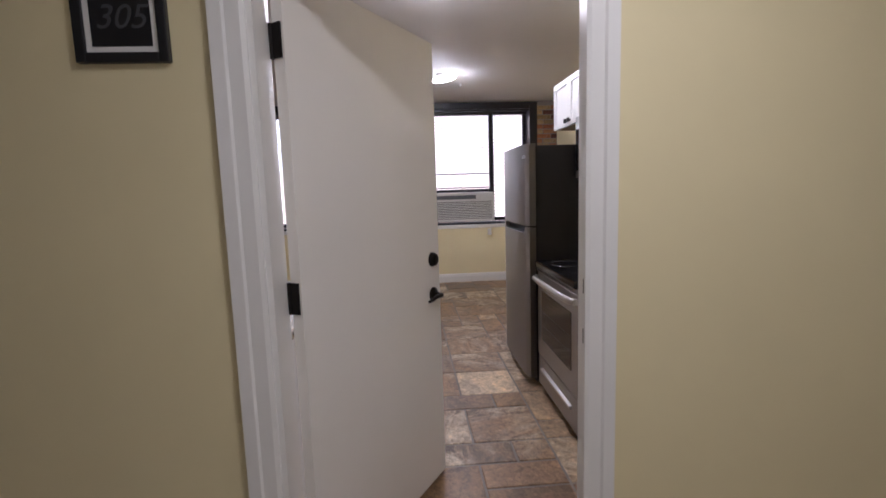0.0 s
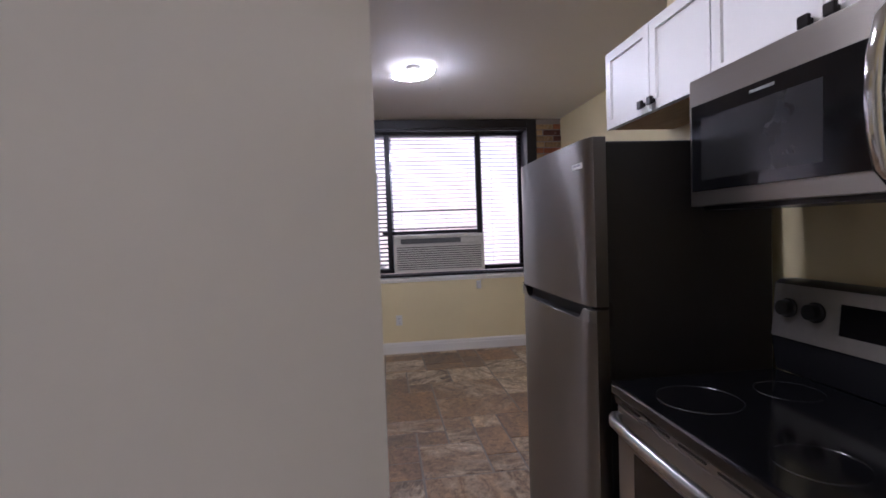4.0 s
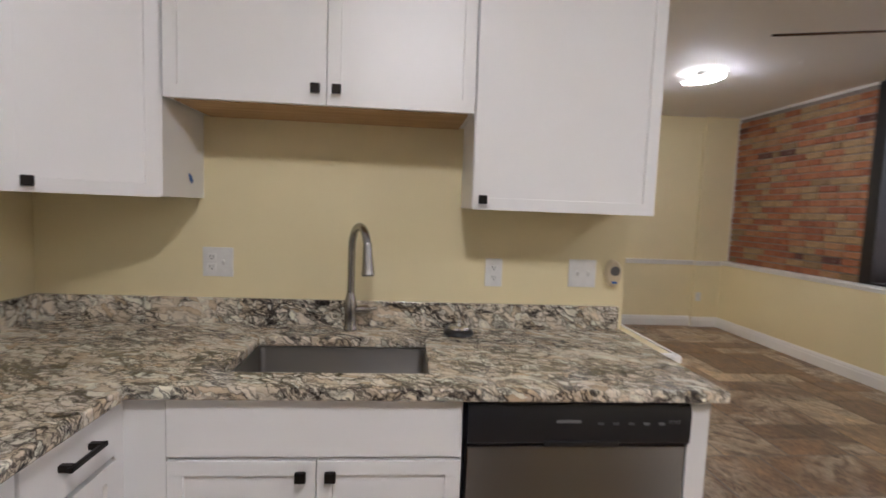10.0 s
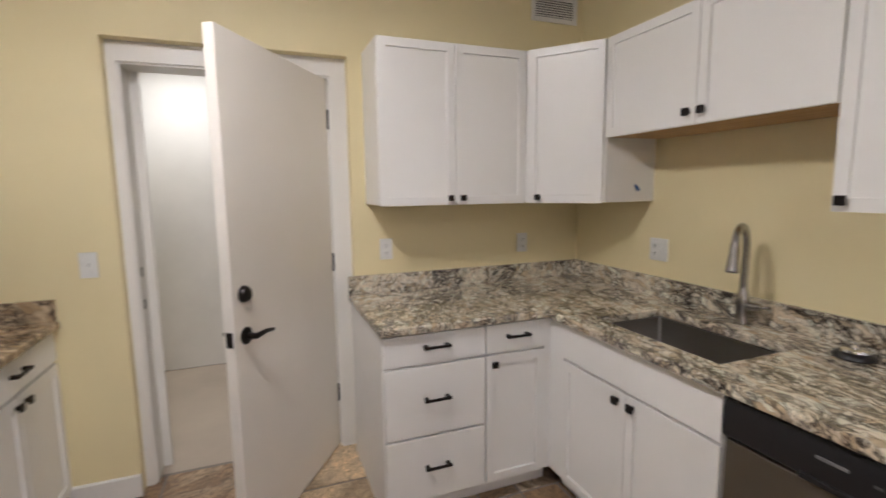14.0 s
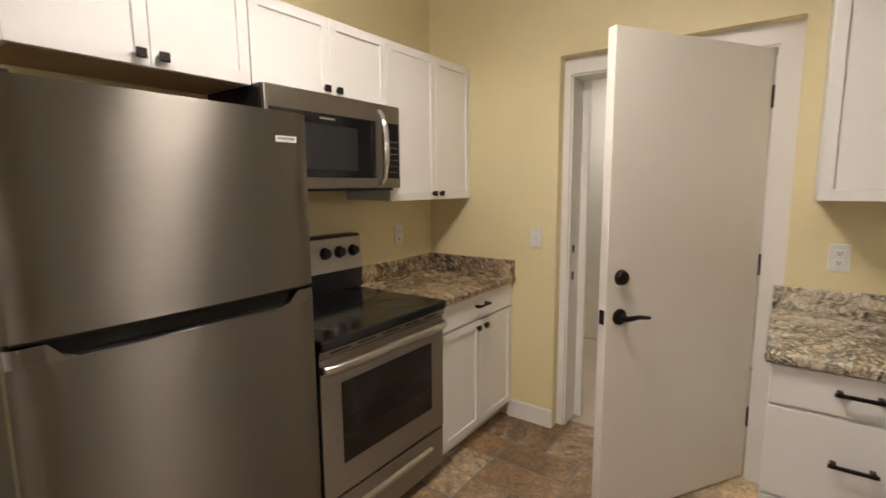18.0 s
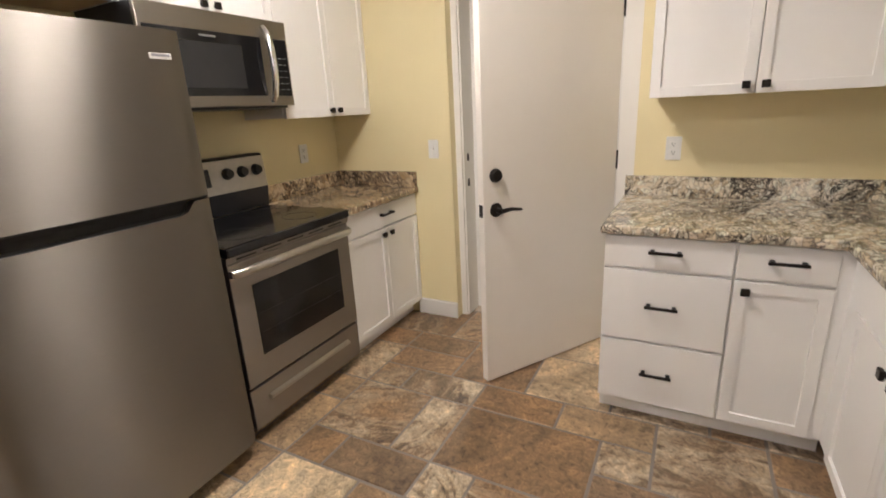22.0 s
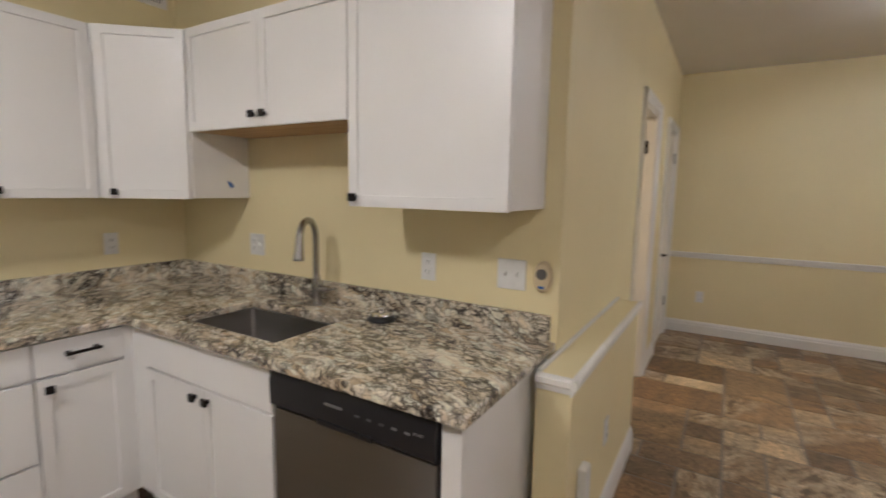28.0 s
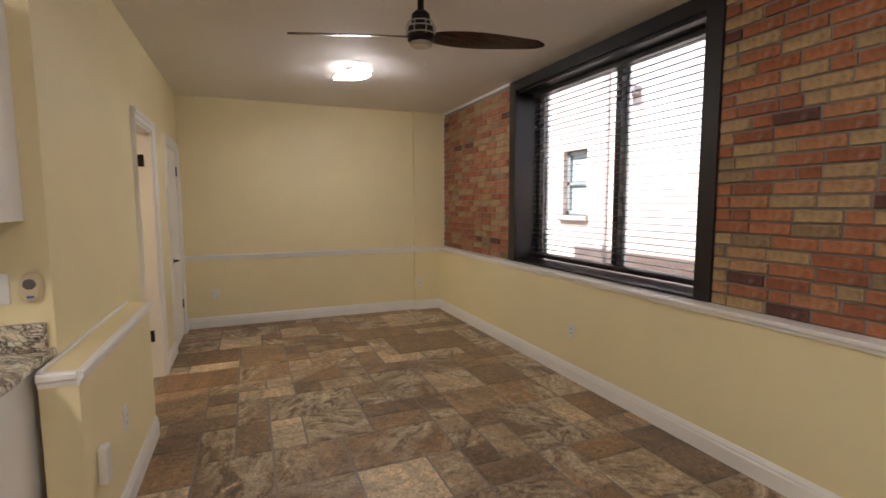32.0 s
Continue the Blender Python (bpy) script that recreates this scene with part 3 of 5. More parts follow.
# ---- kitchen ----


def knob(x, y, z, parent):
    """A square knob on the front at y, standing out towards -y."""
    k = part("knob", box(x - 0.015, x + 0.015, y - 0.026, y - 0.013, z - 0.015, z + 0.015, 0.003), HARDWARE, parent, "dark bronze square knob")
    part("stem", box(x - 0.007, x + 0.007, y - 0.014, y, z - 0.007, z + 0.007), HARDWARE, parent)
    return k


def bar_pull(x, y, z, parent, length=0.125):
    bm = box(x - length / 2, x + length / 2, y - 0.034, y - 0.024, z - 0.006, z + 0.006, 0.002)
    for s in (-1, 1):
        box(x + s * (length / 2 - 0.014) - 0.008, x + s * (length / 2 - 0.014) + 0.008, y - 0.030, y, z - 0.008, z + 0.008, 0.002, bm)
    return part("pull_handle", bm, HARDWARE, parent, "dark bronze bar pull")


def shaker_mesh(x0, x1, z0, z1, y, stile=0.058, thick=0.02):
    bm = box(x0, x1, y - thick, y, z0, z1)
    bmesh.ops.recalc_face_normals(bm, faces=bm.faces)
    face = min(bm.faces, key=lambda f: f.calc_center_median().y)
    bmesh.ops.inset_individual(bm, faces=[face], thickness=stile, depth=0.0)
    bmesh.ops.inset_individual(bm, faces=[face], thickness=0.0014, depth=-0.010)
    bmesh.ops.bevel(bm, geom=[e for e in bm.edges if len(e.link_faces) == 2 and e.calc_face_angle(0) > 1.5], offset=0.0012, segments=2, affect="EDGES", profile=0.5)
    return bm


def shaker_front(name, x0, x1, z0, z1, y, parent, stile=0.058, thick=0.02):
    """A door with a raised frame round a recessed flat panel. Its face lies at y - thick."""
    return part(name, shaker_mesh(x0, x1, z0, z1, y, stile, thick), CABINET, parent)


def slab_front(name, x0, x1, z0, z1, y, parent, thick=0.02):
    return part(name, box(x0, x1, y - thick, y, z0, z1, 0.002), CABINET, parent)


def wall_cabinet(label, m, w, z0, z1, depth, doors, wooden_bottom=False, group="", knob_up=0.030):
    """A hung cabinet; the back lies at y 0, the front towards -y. doors: (x0, x1, knob at the left or right)."""
    c = thing("wall_cabinet", label, "cabinet", m, group)
    part("body", box(0, w, -depth, 0, z0, z1, 0.001), CABINET, c)
    if wooden_bottom:
        part("bottom_panel", box(0.018, w - 0.018, -depth + 0.016, -0.002, z0 - 0.004, z0 + 0.004), RAW_WOOD, c, "unpainted wooden bottom")
    for x0, x1, side in doors:
        d = shaker_front("door", x0 + 0.002, x1 - 0.002, z0 - 0.004, z1 - 0.002, -depth, c)
        knob(x0 + 0.034 if side == "left" else x1 - 0.034, -depth - 0.02, z0 + knob_up, d)
    return c


def base_cabinet(label, m, w, depth, top=0.875, toe=0.10, group=""):
    c = thing("base_cabinet", label, "cabinet", m, group)
    part("body", box(0, w, -depth, 0, toe, top), CABINET, c)
    part("toe_kick", box(0.0, w, -depth + 0.065, -0.02, 0, toe), CABINET, c)
    return c



def on_sink(y):
    return pose(XW + 0.0, y, 0, 0, 0, 90)


def on_door(x):
    return pose(x, YD, 0, 0, 0, 180)


def on_east(y):
    return pose(XE, y, 0, 0, 0, -90)


UZ0, UZ1, UD = 1.405, 2.19, 0.315
wall_cabinet("white shaker wall cabinet with two doors beside the corner", on_door(-0.555), 0.80, UZ0, UZ1, UD - 0.005, [(0.0, 0.395, "right"), (0.395, 0.80, "left")])
# diagonal corner cabinet
cc = thing("corner_wall_cabinet", "white shaker corner wall cabinet with one diagonal door", "cabinet", pose(XW, YD, 0))
CA, CD = 0.59, 0.315
out = [(0.0, 0.0), (CA, 0.0), (CA, CD), (CD, 0.635), (0.0, 0.635)]
part("body", prism(out, "z", UZ0, UZ1), CABINET, cc)
_dx, _dy = CD - CA, 0.635 - CD
_len = math.hypot(_dx, _dy)


def placed(bm, m):
    bmesh.ops.transform(bm, matrix=m, verts=bm.verts)
    return bm


# seen from the room the diagonal runs right to left, so its own frame is turned half round
_dm = pose(CA + _dx, CD + _dy, 0, 0, 0, math.degrees(math.atan2(-_dy, -_dx)))
_cd = part("door", placed(shaker_mesh(0.026, _len - 0.012, UZ0 - 0.004, UZ1 - 0.002, 0.0), _dm @ Matrix.Rotation(math.pi, 4, "Z") @ Matrix.Translation((-_len, 0, 0))), CABINET, cc)
part("knob", placed(box(0.07, 0.10, -0.046, -0.033, UZ0 + 0.012, UZ0 + 0.042, 0.003), _dm @ Matrix.Rotation(math.pi, 4, "Z") @ Matrix.Translation((-_len, 0, 0))), HARDWARE, _cd, "dark bronze square knob")
part("tape", prism([(0.095, UZ0 + 0.062), (0.108, UZ0 + 0.05), (0.126, UZ0 + 0.068), (0.131, UZ0 + 0.09), (0.112, UZ0 + 0.082)], "y", 0.635, 0.6362), BLUE_TAPE, cc, "scrap of blue tape")

wall_cabinet("short white shaker wall cabinet with two doors over the sink", on_sink(2.205), 1.005, 1.725, UZ1, UD, [(0.0, 0.515, "right"), (0.515, 1.005, "left")], True, "", 0.046)
wall_cabinet("white shaker wall cabinet with one wide door", on_sink(3.213), 0.648, UZ0, UZ1, UD, [(0.0, 0.648, "left")])
wall_cabinet("white shaker wall cabinet with two doors beside the microwave", on_east(2.322), 0.762, UZ0 - 0.01, UZ1, UD - 0.015, [(0.0, 0.40, "right"), (0.40, 0.762, "left")])
wall_cabinet("short white shaker wall cabinet with two doors over the microwave", on_east(3.072), 0.748, 1.858, UZ1, UD - 0.015, [(0.0, 0.385, "right"), (0.385, 0.748, "left")])
wall_cabinet("short white shaker wall cabinet with two doors over the fridge", on_east(3.775), 0.701, 1.850, UZ1, UD - 0.015, [(0.0, 0.355, "right"), (0.355, 0.701, "left")], True)

# base cabinets
BD = 0.65
c = base_cabinet("white base cabinet with three slab drawers", on_door(-0.455), 0.475, 0.685)
for z0, z1 in ((0.735, 0.868), (0.408, 0.722), (0.105, 0.396)):
    d = slab_front("drawer_front", 0.004, 0.471, z0, z1, -0.685, c)
    bar_pull(0.235, -0.705, (z0 + z1) / 2 + 0.01, d)
c = base_cabinet("white base cabinet with a drawer over a shaker door", on_door(-0.930), 0.368, 0.685)
d = slab_front("drawer_front", 0.006, 0.31, 0.735, 0.868, -0.685, c)
bar_pull(0.16, -0.705, 0.81, d)
d = shaker_front("door", 0.006, 0.31, 0.105, 0.722, -0.685, c)
knob(0.042, -0.705, 0.685, d)
part("filler", box(0.312, 0.365, -0.697, -0.685, 0.105, 0.868), CABINET, c)
c = thing("base_cabinet", "white sink base cabinet with two shaker doors", "cabinet", on_sink(2.265))
part("side_panel", box(0.0, 0.018, -BD, 0, 0.10, 0.875), CABINET, c)
part("side_panel", box(0.887, 0.905, -BD, 0, 0.10, 0.875), CABINET, c)
part("bottom_panel", box(0.018, 0.887, -BD, 0, 0.10, 0.118), CABINET, c)
part("face_frame", box(0.018, 0.887, -BD, -BD + 0.018, 0.118, 0.875), CABINET, c)
part("toe_kick", box(0.0, 0.905, -BD + 0.065, -BD + 0.085, 0, 0.10), CABINET, c)
part("filler", box(-0.028, 0.100, -BD - 0.012, -BD, 0.105, 0.868), CABINET, c)
slab_front("false_drawer_front", 0.105, 0.900, 0.705, 0.868, -BD, c)
for x0, x1, kx in ((0.105, 0.500, 0.462), (0.504, 0.900, 0.542)):
    d = shaker_front("door", x0, x1, 0.105, 0.693, -BD, c)
    knob(kx, -BD - 0.02, 0.657, d)
c = thing("end_panel", "white panel closing the counter end beside the dishwasher", "panel", on_sink(3.835))
part("panel", box(0.02, 0.062, -BD, 0, 0, 0.875), CABINET, c)
part("stile", box(0.0, 0.062, -BD - 0.014, -BD, 0, 0.875, 0.0015), CABINET, c)
part("back_rail", box(0.0, 0.02, -0.06, 0, 0, 0.875), CABINET, c)
part("filler", box(0.0, 0.02, -BD, -0.06, 0.1, 0.872), CABINET, c)
c = base_cabinet("white base cabinet with a drawer over two shaker doors", on_east(2.316), 0.754, 0.61)
d = slab_front("drawer_front", 0.012, 0.750, 0.735, 0.868, -0.61, c)
bar_pull(0.38, -0.63, 0.81, d)
for x0, x1, kx in ((0.012, 0.379, 0.343), (0.383, 0.750, 0.419)):
    d = shaker_front("door", x0, x1, 0.105, 0.722, -0.61, c)
    knob(kx, -0.63, 0.685, d)

# granite worktops with a cut-out for the sink
CT0, CT1 = 0.876, 0.912
SX0, SX1, SY0, SY1 = -1.735, -1.37, 2.475, 3.075


def eased(x0, x1, y0, y1, bm):
    return box(x0, x1, y0, y1, CT0, CT1, 0.006, bm)


wt = thing("worktop", "L-shaped granite worktop, cream with black and brown veins", "worktop")
bm = bmesh.new()
CF, CB = -1.242, 2.288
xs, ys = [XW, SX0, SX1, CF, -0.44], [YD, CB, SY0, SY1, 3.925]
grid = {(i, j): bm.verts.new((x, y, CT1)) for i, x in enumerate(xs) for j, y in enumerate(ys) if i < 4 or j < 2}
for i in range(4):
    for j in range(4):
        if (i < 3 or j < 1) and (i, j) != (1, 2):
            bm.faces.new((grid[i, j], grid[i + 1, j], grid[i + 1, j + 1], grid[i, j + 1]))
faces = list(bm.faces)
ext = bmesh.ops.extrude_face_region(bm, geom=faces)
bmesh.ops.translate(bm, verts=[v for v in ext["geom"] if isinstance(v, bmesh.types.BMVert)], vec=(0, 0, CT0 - CT1))
bmesh.ops.recalc_face_normals(bm, faces=bm.faces)
rim = [e for e in bm.edges if len(e.link_faces) == 2 and e.calc_face_angle(0) > 1.0 and abs(e.verts[0].co.z - e.verts[1].co.z) < 1e-5]
bmesh.ops.bevel(bm, geom=rim, offset=0.007, segments=3, affect="EDGES", profile=0.5)
part("slab", bm, GRANITE, wt)
SPZ = 1.012
part("splash", box(XW + 0.022, -0.442, YD + 0.001, YD + 0.022, CT1, SPZ, 0.002), GRANITE, wt)
part("splash", box(XW + 0.001, XW + 0.022, YD + 0.001, 3.905, CT1, SPZ, 0.002), GRANITE, wt)
we = thing("worktop", "brown, cream and black granite worktop with a splash beside the range", "worktop")
part("slab", box(0.855, XE, YD, 2.316, CT0, CT1, 0.007), GRANITE_TAN, we)
part("splash", box(XE - 0.022, XE - 0.001, YD + 0.022, 2.312, CT1, SPZ, 0.002), GRANITE_TAN, we)
part("splash", box(0.862, XE - 0.001, YD + 0.001, YD + 0.021, CT1, SPZ, 0.002), GRANITE_TAN, we)

# undermount sink
sk = thing("kitchen_sink", "stainless steel undermount sink bowl in the granite worktop", "sink")
bm = bmesh.new()


def loop(x0, x1, y0, y1, z, r, n=5):
    pts = []
    for cx, cy, a0 in ((x1 - r, y1 - r, 0), (x0 + r, y1 - r, 90), (x0 + r, y0 + r, 180), (x1 - r, y0 + r, 270)):
        for k in range(n + 1):
            a = radians(a0 + 90 * k / n)
            pts.append((cx + r * math.cos(a), cy + r * math.sin(a), z))
    return pts


rings = [[bm.verts.new(p) for p in loop(SX0 - e, SX1 + e, SY0 - e, SY1 + e, z, r)] for e, z, r in
         ((0.03, CT0 - 0.001, 0.03), (-0.003, CT0 - 0.001, 0.02), (-0.005, 0.70, 0.022), (-0.012, 0.685, 0.025), (-0.14, 0.68, 0.03))]
for a, bq in zip(rings, rings[1:]):
    for k in range(len(a)):
        bm.faces.new((a[k], a[(k + 1) % len(a)], bq[(k + 1) % len(a)], bq[k]))
bm.faces.new(rings[-1])
sb = part("bowl", bm, SINK_STEEL, sk, "", True)
sb.modifiers.new("wall", "SOLIDIFY").thickness = 0.003
part("drain", turned([(0.045, 0.681), (0.045, 0.684), (0.035, 0.684), (0.03, 0.682), (0.0, 0.682)], ((SX0 + SX1) / 2, (SY0 + SY1) / 2, 0)), CHROME, sk, "", True)

# faucet
FX, FY = -1.855, 2.785
fc = thing("kitchen_faucet", "brushed nickel gooseneck kitchen faucet with a pull-down head", "faucet", pose(FX, FY, CT1, 0, 0, 24))
part("body", turned([(0.027, 0.0), (0.027, 0.008), (0.024, 0.014), (0.023, 0.06), (0.026, 0.075), (0.026, 0.10), (0.019, 0.13), (0.0142, 0.15)]), FAUCET_NICKEL, fc, "", True)
arc = [(0, 0, 0.14), (0, 0, 0.30)] + [(0.092 * (1 - math.cos(radians(a))), 0, 0.318 + 0.092 * math.sin(radians(a))) for a in range(0, 166, 10)]
part("spout", tube(arc, 0.0142, 16), FAUCET_NICKEL, fc, "", True)
e = Vector(arc[-1])
part("spray_head", tube([e + Vector((0.001, 0, 0.004)), e + Vector((0.004, 0, -0.02)), e + Vector((0.012, 0, -0.075)), e + Vector((0.016, 0, -0.105)), e + Vector((0.0165, 0, -0.11))], [0.0155, 0.0165, 0.0205, 0.0240, 0.020], 18), FAUCET_NICKEL, fc, "", True)
part("lever", tube([(0.004, 0.012, 0.078), (0.012, 0.045, 0.079), (0.016, 0.066, 0.080), (0.017, 0.074, 0.080), (0.022, 0.100, 0.086)], [0.018, 0.0175, 0.017, 0.009, 0.007], 14), FAUCET_NICKEL, fc, "", True)
st = thing("sink_strainer", "chrome and black sink strainer lying on the worktop", "strainer", pose(-1.815, 3.21, CT1))
part("rim", turned([(0.0, 0.0), (0.056, 0.0), (0.060, 0.006), (0.058, 0.014), (0.050, 0.022), (0.036, 0.026), (0.0, 0.026)]), BLACK, st, "black rubber rim", True)
part("cup", turned([(0.044, 0.0245), (0.042, 0.032), (0.034, 0.036), (0.012, 0.036), (0.010, 0.046), (0.015, 0.052), (0.011, 0.058), (0.0, 0.059)]), CHROME, st, "", True)

# dishwasher
dw = thing("dishwasher", "stainless steel dishwasher with a black control strip", "dishwasher", on_sink(3.176))
part("tub", box(0.004, 0.652, -0.62, -0.02, 0.10, 0.872), BLACK, dw)
part("door_panel", box(0.006, 0.650, -0.672, -0.62, 0.115, 0.735, 0.004), STEEL, dw, "brushed stainless steel door")
bm = prism([(-0.62, 0.738), (-0.668, 0.738), (-0.684, 0.752), (-0.686, 0.835), (-0.676, 0.862), (-0.62, 0.864)], "x", 0.004, 0.652)
cs = part("control_strip", bm, BLACK, dw, "black plastic control strip", True)
part("handle_lip", box(0.22, 0.44, -0.690, -0.672, 0.742, 0.760, 0.004), BLACK, cs)
part("brand_mark", box(0.255, 0.325, -0.6878, -0.6852, 0.812, 0.820), GRAY_MARK, cs)
for k in range(5):
    part("button", box(0.375 + k * 0.045, 0.392 + k * 0.045, -0.6872, -0.685, 0.806, 0.813), GRAY_MARK if k > 2 else plain("dim_print", (0.10, 0.10, 0.10), 0.5), cs)
writing("START", 0.012, pose(0.60, -0.6875, 0.815, 90, 0, 0), GRAY_MARK, cs)
part("toe_panel", box(0.01, 0.646, -0.60, -0.58, 0.0, 0.112), BLACK, dw)

# refrigerator; its own frame has the back at y 0 and the front towards -y
FRY, FRW, FRH = 3.918, 0.788, 1.697
fr = thing("refrigerator", "stainless steel top-freezer refrigerator with dark sides", "refrigerator", pose(XE - 0.042, FRY, 0, 0, 0, -90))
part("cabinet", box(0.042, FRW - 0.014, -0.600, 0, 0.03, FRH - 0.012, 0.006), FRIDGE_SIDE, fr, "dark textured cabinet")


def bowed_outline(u0=0.0, u1=1.0, n=18):
    """The outline of a door whose front bows slightly forward, between two shares of its width."""
    prof = [(FRW * u0, -0.605)]
    for k in range(n + 1):
        u = u0 + (u1 - u0) * k / n
        prof.append((FRW * u, -0.659 - 0.012 * (1 - abs(2 * u - 1) ** 2.4) + (0.012 if min(u, 1 - u) < 0.001 else 0.0)))
    return prof + [(FRW * u1, -0.605)]


fz = part("freezer_door", prism(bowed_outline(), "z", 1.146, FRH), STEEL, fr, "brushed stainless steel door", True)
bm = prism(bowed_outline(), "z", 0.07, 1.092)
for u0, u1 in ((0.0, 0.085), (0.915, 1.0)):
    prism(bowed_outline(u0, u1, 4), "z", 1.092, 1.134, bm)
for x0, x1 in ((0.085 * FRW, 0.165 * FRW), (0.915 * FRW, 0.835 * FRW)):
    prism([(x0, 1.092), (x1, 1.092), ((x0 + x1) / 2, 1.101), (x0 + 0.2 * (x1 - x0), 1.124), (x0, 1.134)], "y", -0.6635, -0.606, bm)
fd = part("fridge_door", bm, STEEL, fr, "brushed stainless steel door", True)
part("handle_recess", box(0.006, FRW - 0.006, -0.630, -0.590, 1.080, 1.156), BLACK_MATT, fd, "black recessed handle gap")
part("handle_pocket", prism([(-0.660, 1.0925), (-0.640, 1.098), (-0.629, 1.125), (-0.629, 1.0925)], "x", 0.09 * FRW, 0.91 * FRW), BLACK_MATT, fd, "black scooped handle pocket")
part("handle_lip", prism([(-0.662, 1.1462), (-0.655, 1.138), (-0.630, 1.134), (-0.629, 1.1462)], "x", 0.012, FRW - 0.012), BLACK_MATT, fz, "black grip under the freezer door")
part("badge", box(FRW - 0.125, FRW - 0.050, -0.6672, -0.645, 1.604, 1.622, 0.001), PLASTIC, fz, "small white maker's badge")
part("badge_print", box(FRW - 0.118, FRW - 0.057, -0.668, -0.665, 1.611, 1.619), plain("badge_grey", (0.3, 0.3, 0.32), 0.5), fz)
part("toe_grille", box(0.03, FRW - 0.03, -0.58, -0.56, 0.02, 0.07), BLACK, fr)
for x in (0.06, FRW - 0.06):
    part("foot", turned([(0.018, 0.0), (0.018, 0.012), (0.010, 0.014), (0.010, 0.04)], (x, -0.54, 0)), BLACK, fr, "", True)
part("hinge_cover", box(0.01, 0.07, -0.64, -0.56, FRH - 0.012, FRH + 0.012, 0.004), BLACK, fr)

# range
KNOB_BLACK = plain("matt_black_plastic", (0.007, 0.007, 0.007), 0.45)
RGY, RGW = 3.086, 0.766
rg = thing("electric_range", "stainless steel electric range with a black glass cooktop", "range", pose(XE - 0.01, RGY, 0, 0, 0, -90))
part("body", box(0.0, RGW, -0.60, 0, 0.04, 0.895), BLACK, rg, "dark range body")
BURNER = plain("burner_print", (0.03, 0.03, 0.031), 0.2)
ck = part("cooktop", box(-0.002, RGW + 0.002, -0.660, -0.075, 0.874, 0.918, 0.010), BLACK_GLOSS, rg, "black ceramic glass cooktop")
for x, y, r in ((0.20, -0.50, 0.11), (0.57, -0.50, 0.085), (0.20, -0.22, 0.085), (0.57, -0.22, 0.11)):
    ring = tube([(x + r * math.cos(radians(a)), y + r * math.sin(radians(a)), 0.9178) for a in range(0, 361, 10)], 0.0012, 4)
    part("burner_ring", ring, BURNER, ck)
part("front_rail", prism([(-0.60, 0.846), (-0.642, 0.846), (-0.648, 0.874), (-0.60, 0.874)], "x", 0.0, RGW), RANGE_STEEL, rg)
for k in range(5):
    part("vent_slot", box(0.05 + k * 0.14, 0.15 + k * 0.14, -0.6485, -0.64, 0.858, 0.864), BLACK, rg, "dark vent slot")
od = part("oven_door", box(0.004, RGW - 0.004, -0.640, -0.60, 0.275, 0.842, 0.005), RANGE_STEEL, rg, "brushed stainless steel oven door")
part("window", box(0.104, RGW - 0.100, -0.6425, -0.638, 0.398, 0.728, 0.001), BLACK_GLOSS, od, "dark oven glass")
for k in range(2):
    part("rack_bar", box(0.12, RGW - 0.12, -0.6432, -0.6424, 0.50 + 0.09 * k, 0.502 + 0.09 * k), plain("faint_rack", (0.03, 0.028, 0.026), 0.3), od)
hz = 0.812
part("handle", tube([(0.015, -0.655, hz - 0.008), (0.06, -0.678, hz - 0.003), (0.2, -0.690, hz), (RGW / 2, -0.694, hz + 0.002), (RGW - 0.2, -0.690, hz), (RGW - 0.06, -0.678, hz - 0.003), (RGW - 0.015, -0.655, hz - 0.008)], 0.017, 12, None, 1.1), STEEL_PLAIN, od, "curved steel handle", True)
for x in (0.02, RGW - 0.02):
    part("handle_post", box(x - 0.016, x + 0.016, -0.66, -0.638, hz - 0.022, hz + 0.010, 0.003), STEEL_PLAIN, od)
dr = part("storage_drawer", box(0.004, RGW - 0.004, -0.636, -0.60, 0.065, 0.262, 0.005), RANGE_STEEL, rg, "brushed stainless steel drawer")
part("grip", prism([(-0.636, 0.200), (-0.652, 0.192), (-0.654, 0.180), (-0.636, 0.174)], "x", 0.10, RGW - 0.10), STEEL_PLAIN, dr, "", True)
bg = part("backguard", prism([(-0.06, 0.918), (-0.075, 0.918), (-0.092, 1.03), (-0.075, 1.205), (-0.06, 1.215), (0.0, 1.215), (0.0, 0.918)], "x", 0.0, RGW), BLACK, rg, "black and steel backguard", True)
tilt = math.degrees(math.atan2(0.017, 0.175))
fm = pose(0, -0.0935, 1.032, -tilt, 0, 0)
part("face_plate", placed(box(0.004, RGW - 0.004, -0.004, 0.002, 0.0, 0.172, 0.002), fm), PANEL_STEEL, bg, "steel control panel")
part("display", placed(box(0.235, 0.405, -0.0055, -0.003, 0.045, 0.135, 0.001), fm), BLACK_GLOSS, bg, "black clock display")
for x in (0.065, 0.160, 0.508, 0.603, 0.698):
    kb = part("control_knob", placed(placed(turned([(0.031, 0.0), (0.031, 0.007), (0.026, 0.011), (0.023, 0.030), (0.0, 0.032)], (0, 0, 0), "y"), Matrix.Translation((x, -0.004, 0.098)) @ Matrix.Rotation(math.pi, 4, "Z")), fm), KNOB_BLACK, bg, "black control knob", True)
for x in (0.05, RGW - 0.05):
    for y in (-0.52, -0.08):
        part("foot", turned([(0.018, 0.0), (0.018, 0.01), (0.010, 0.012), (0.010, 0.045)], (x, y, 0)), BLACK, rg, "", True)

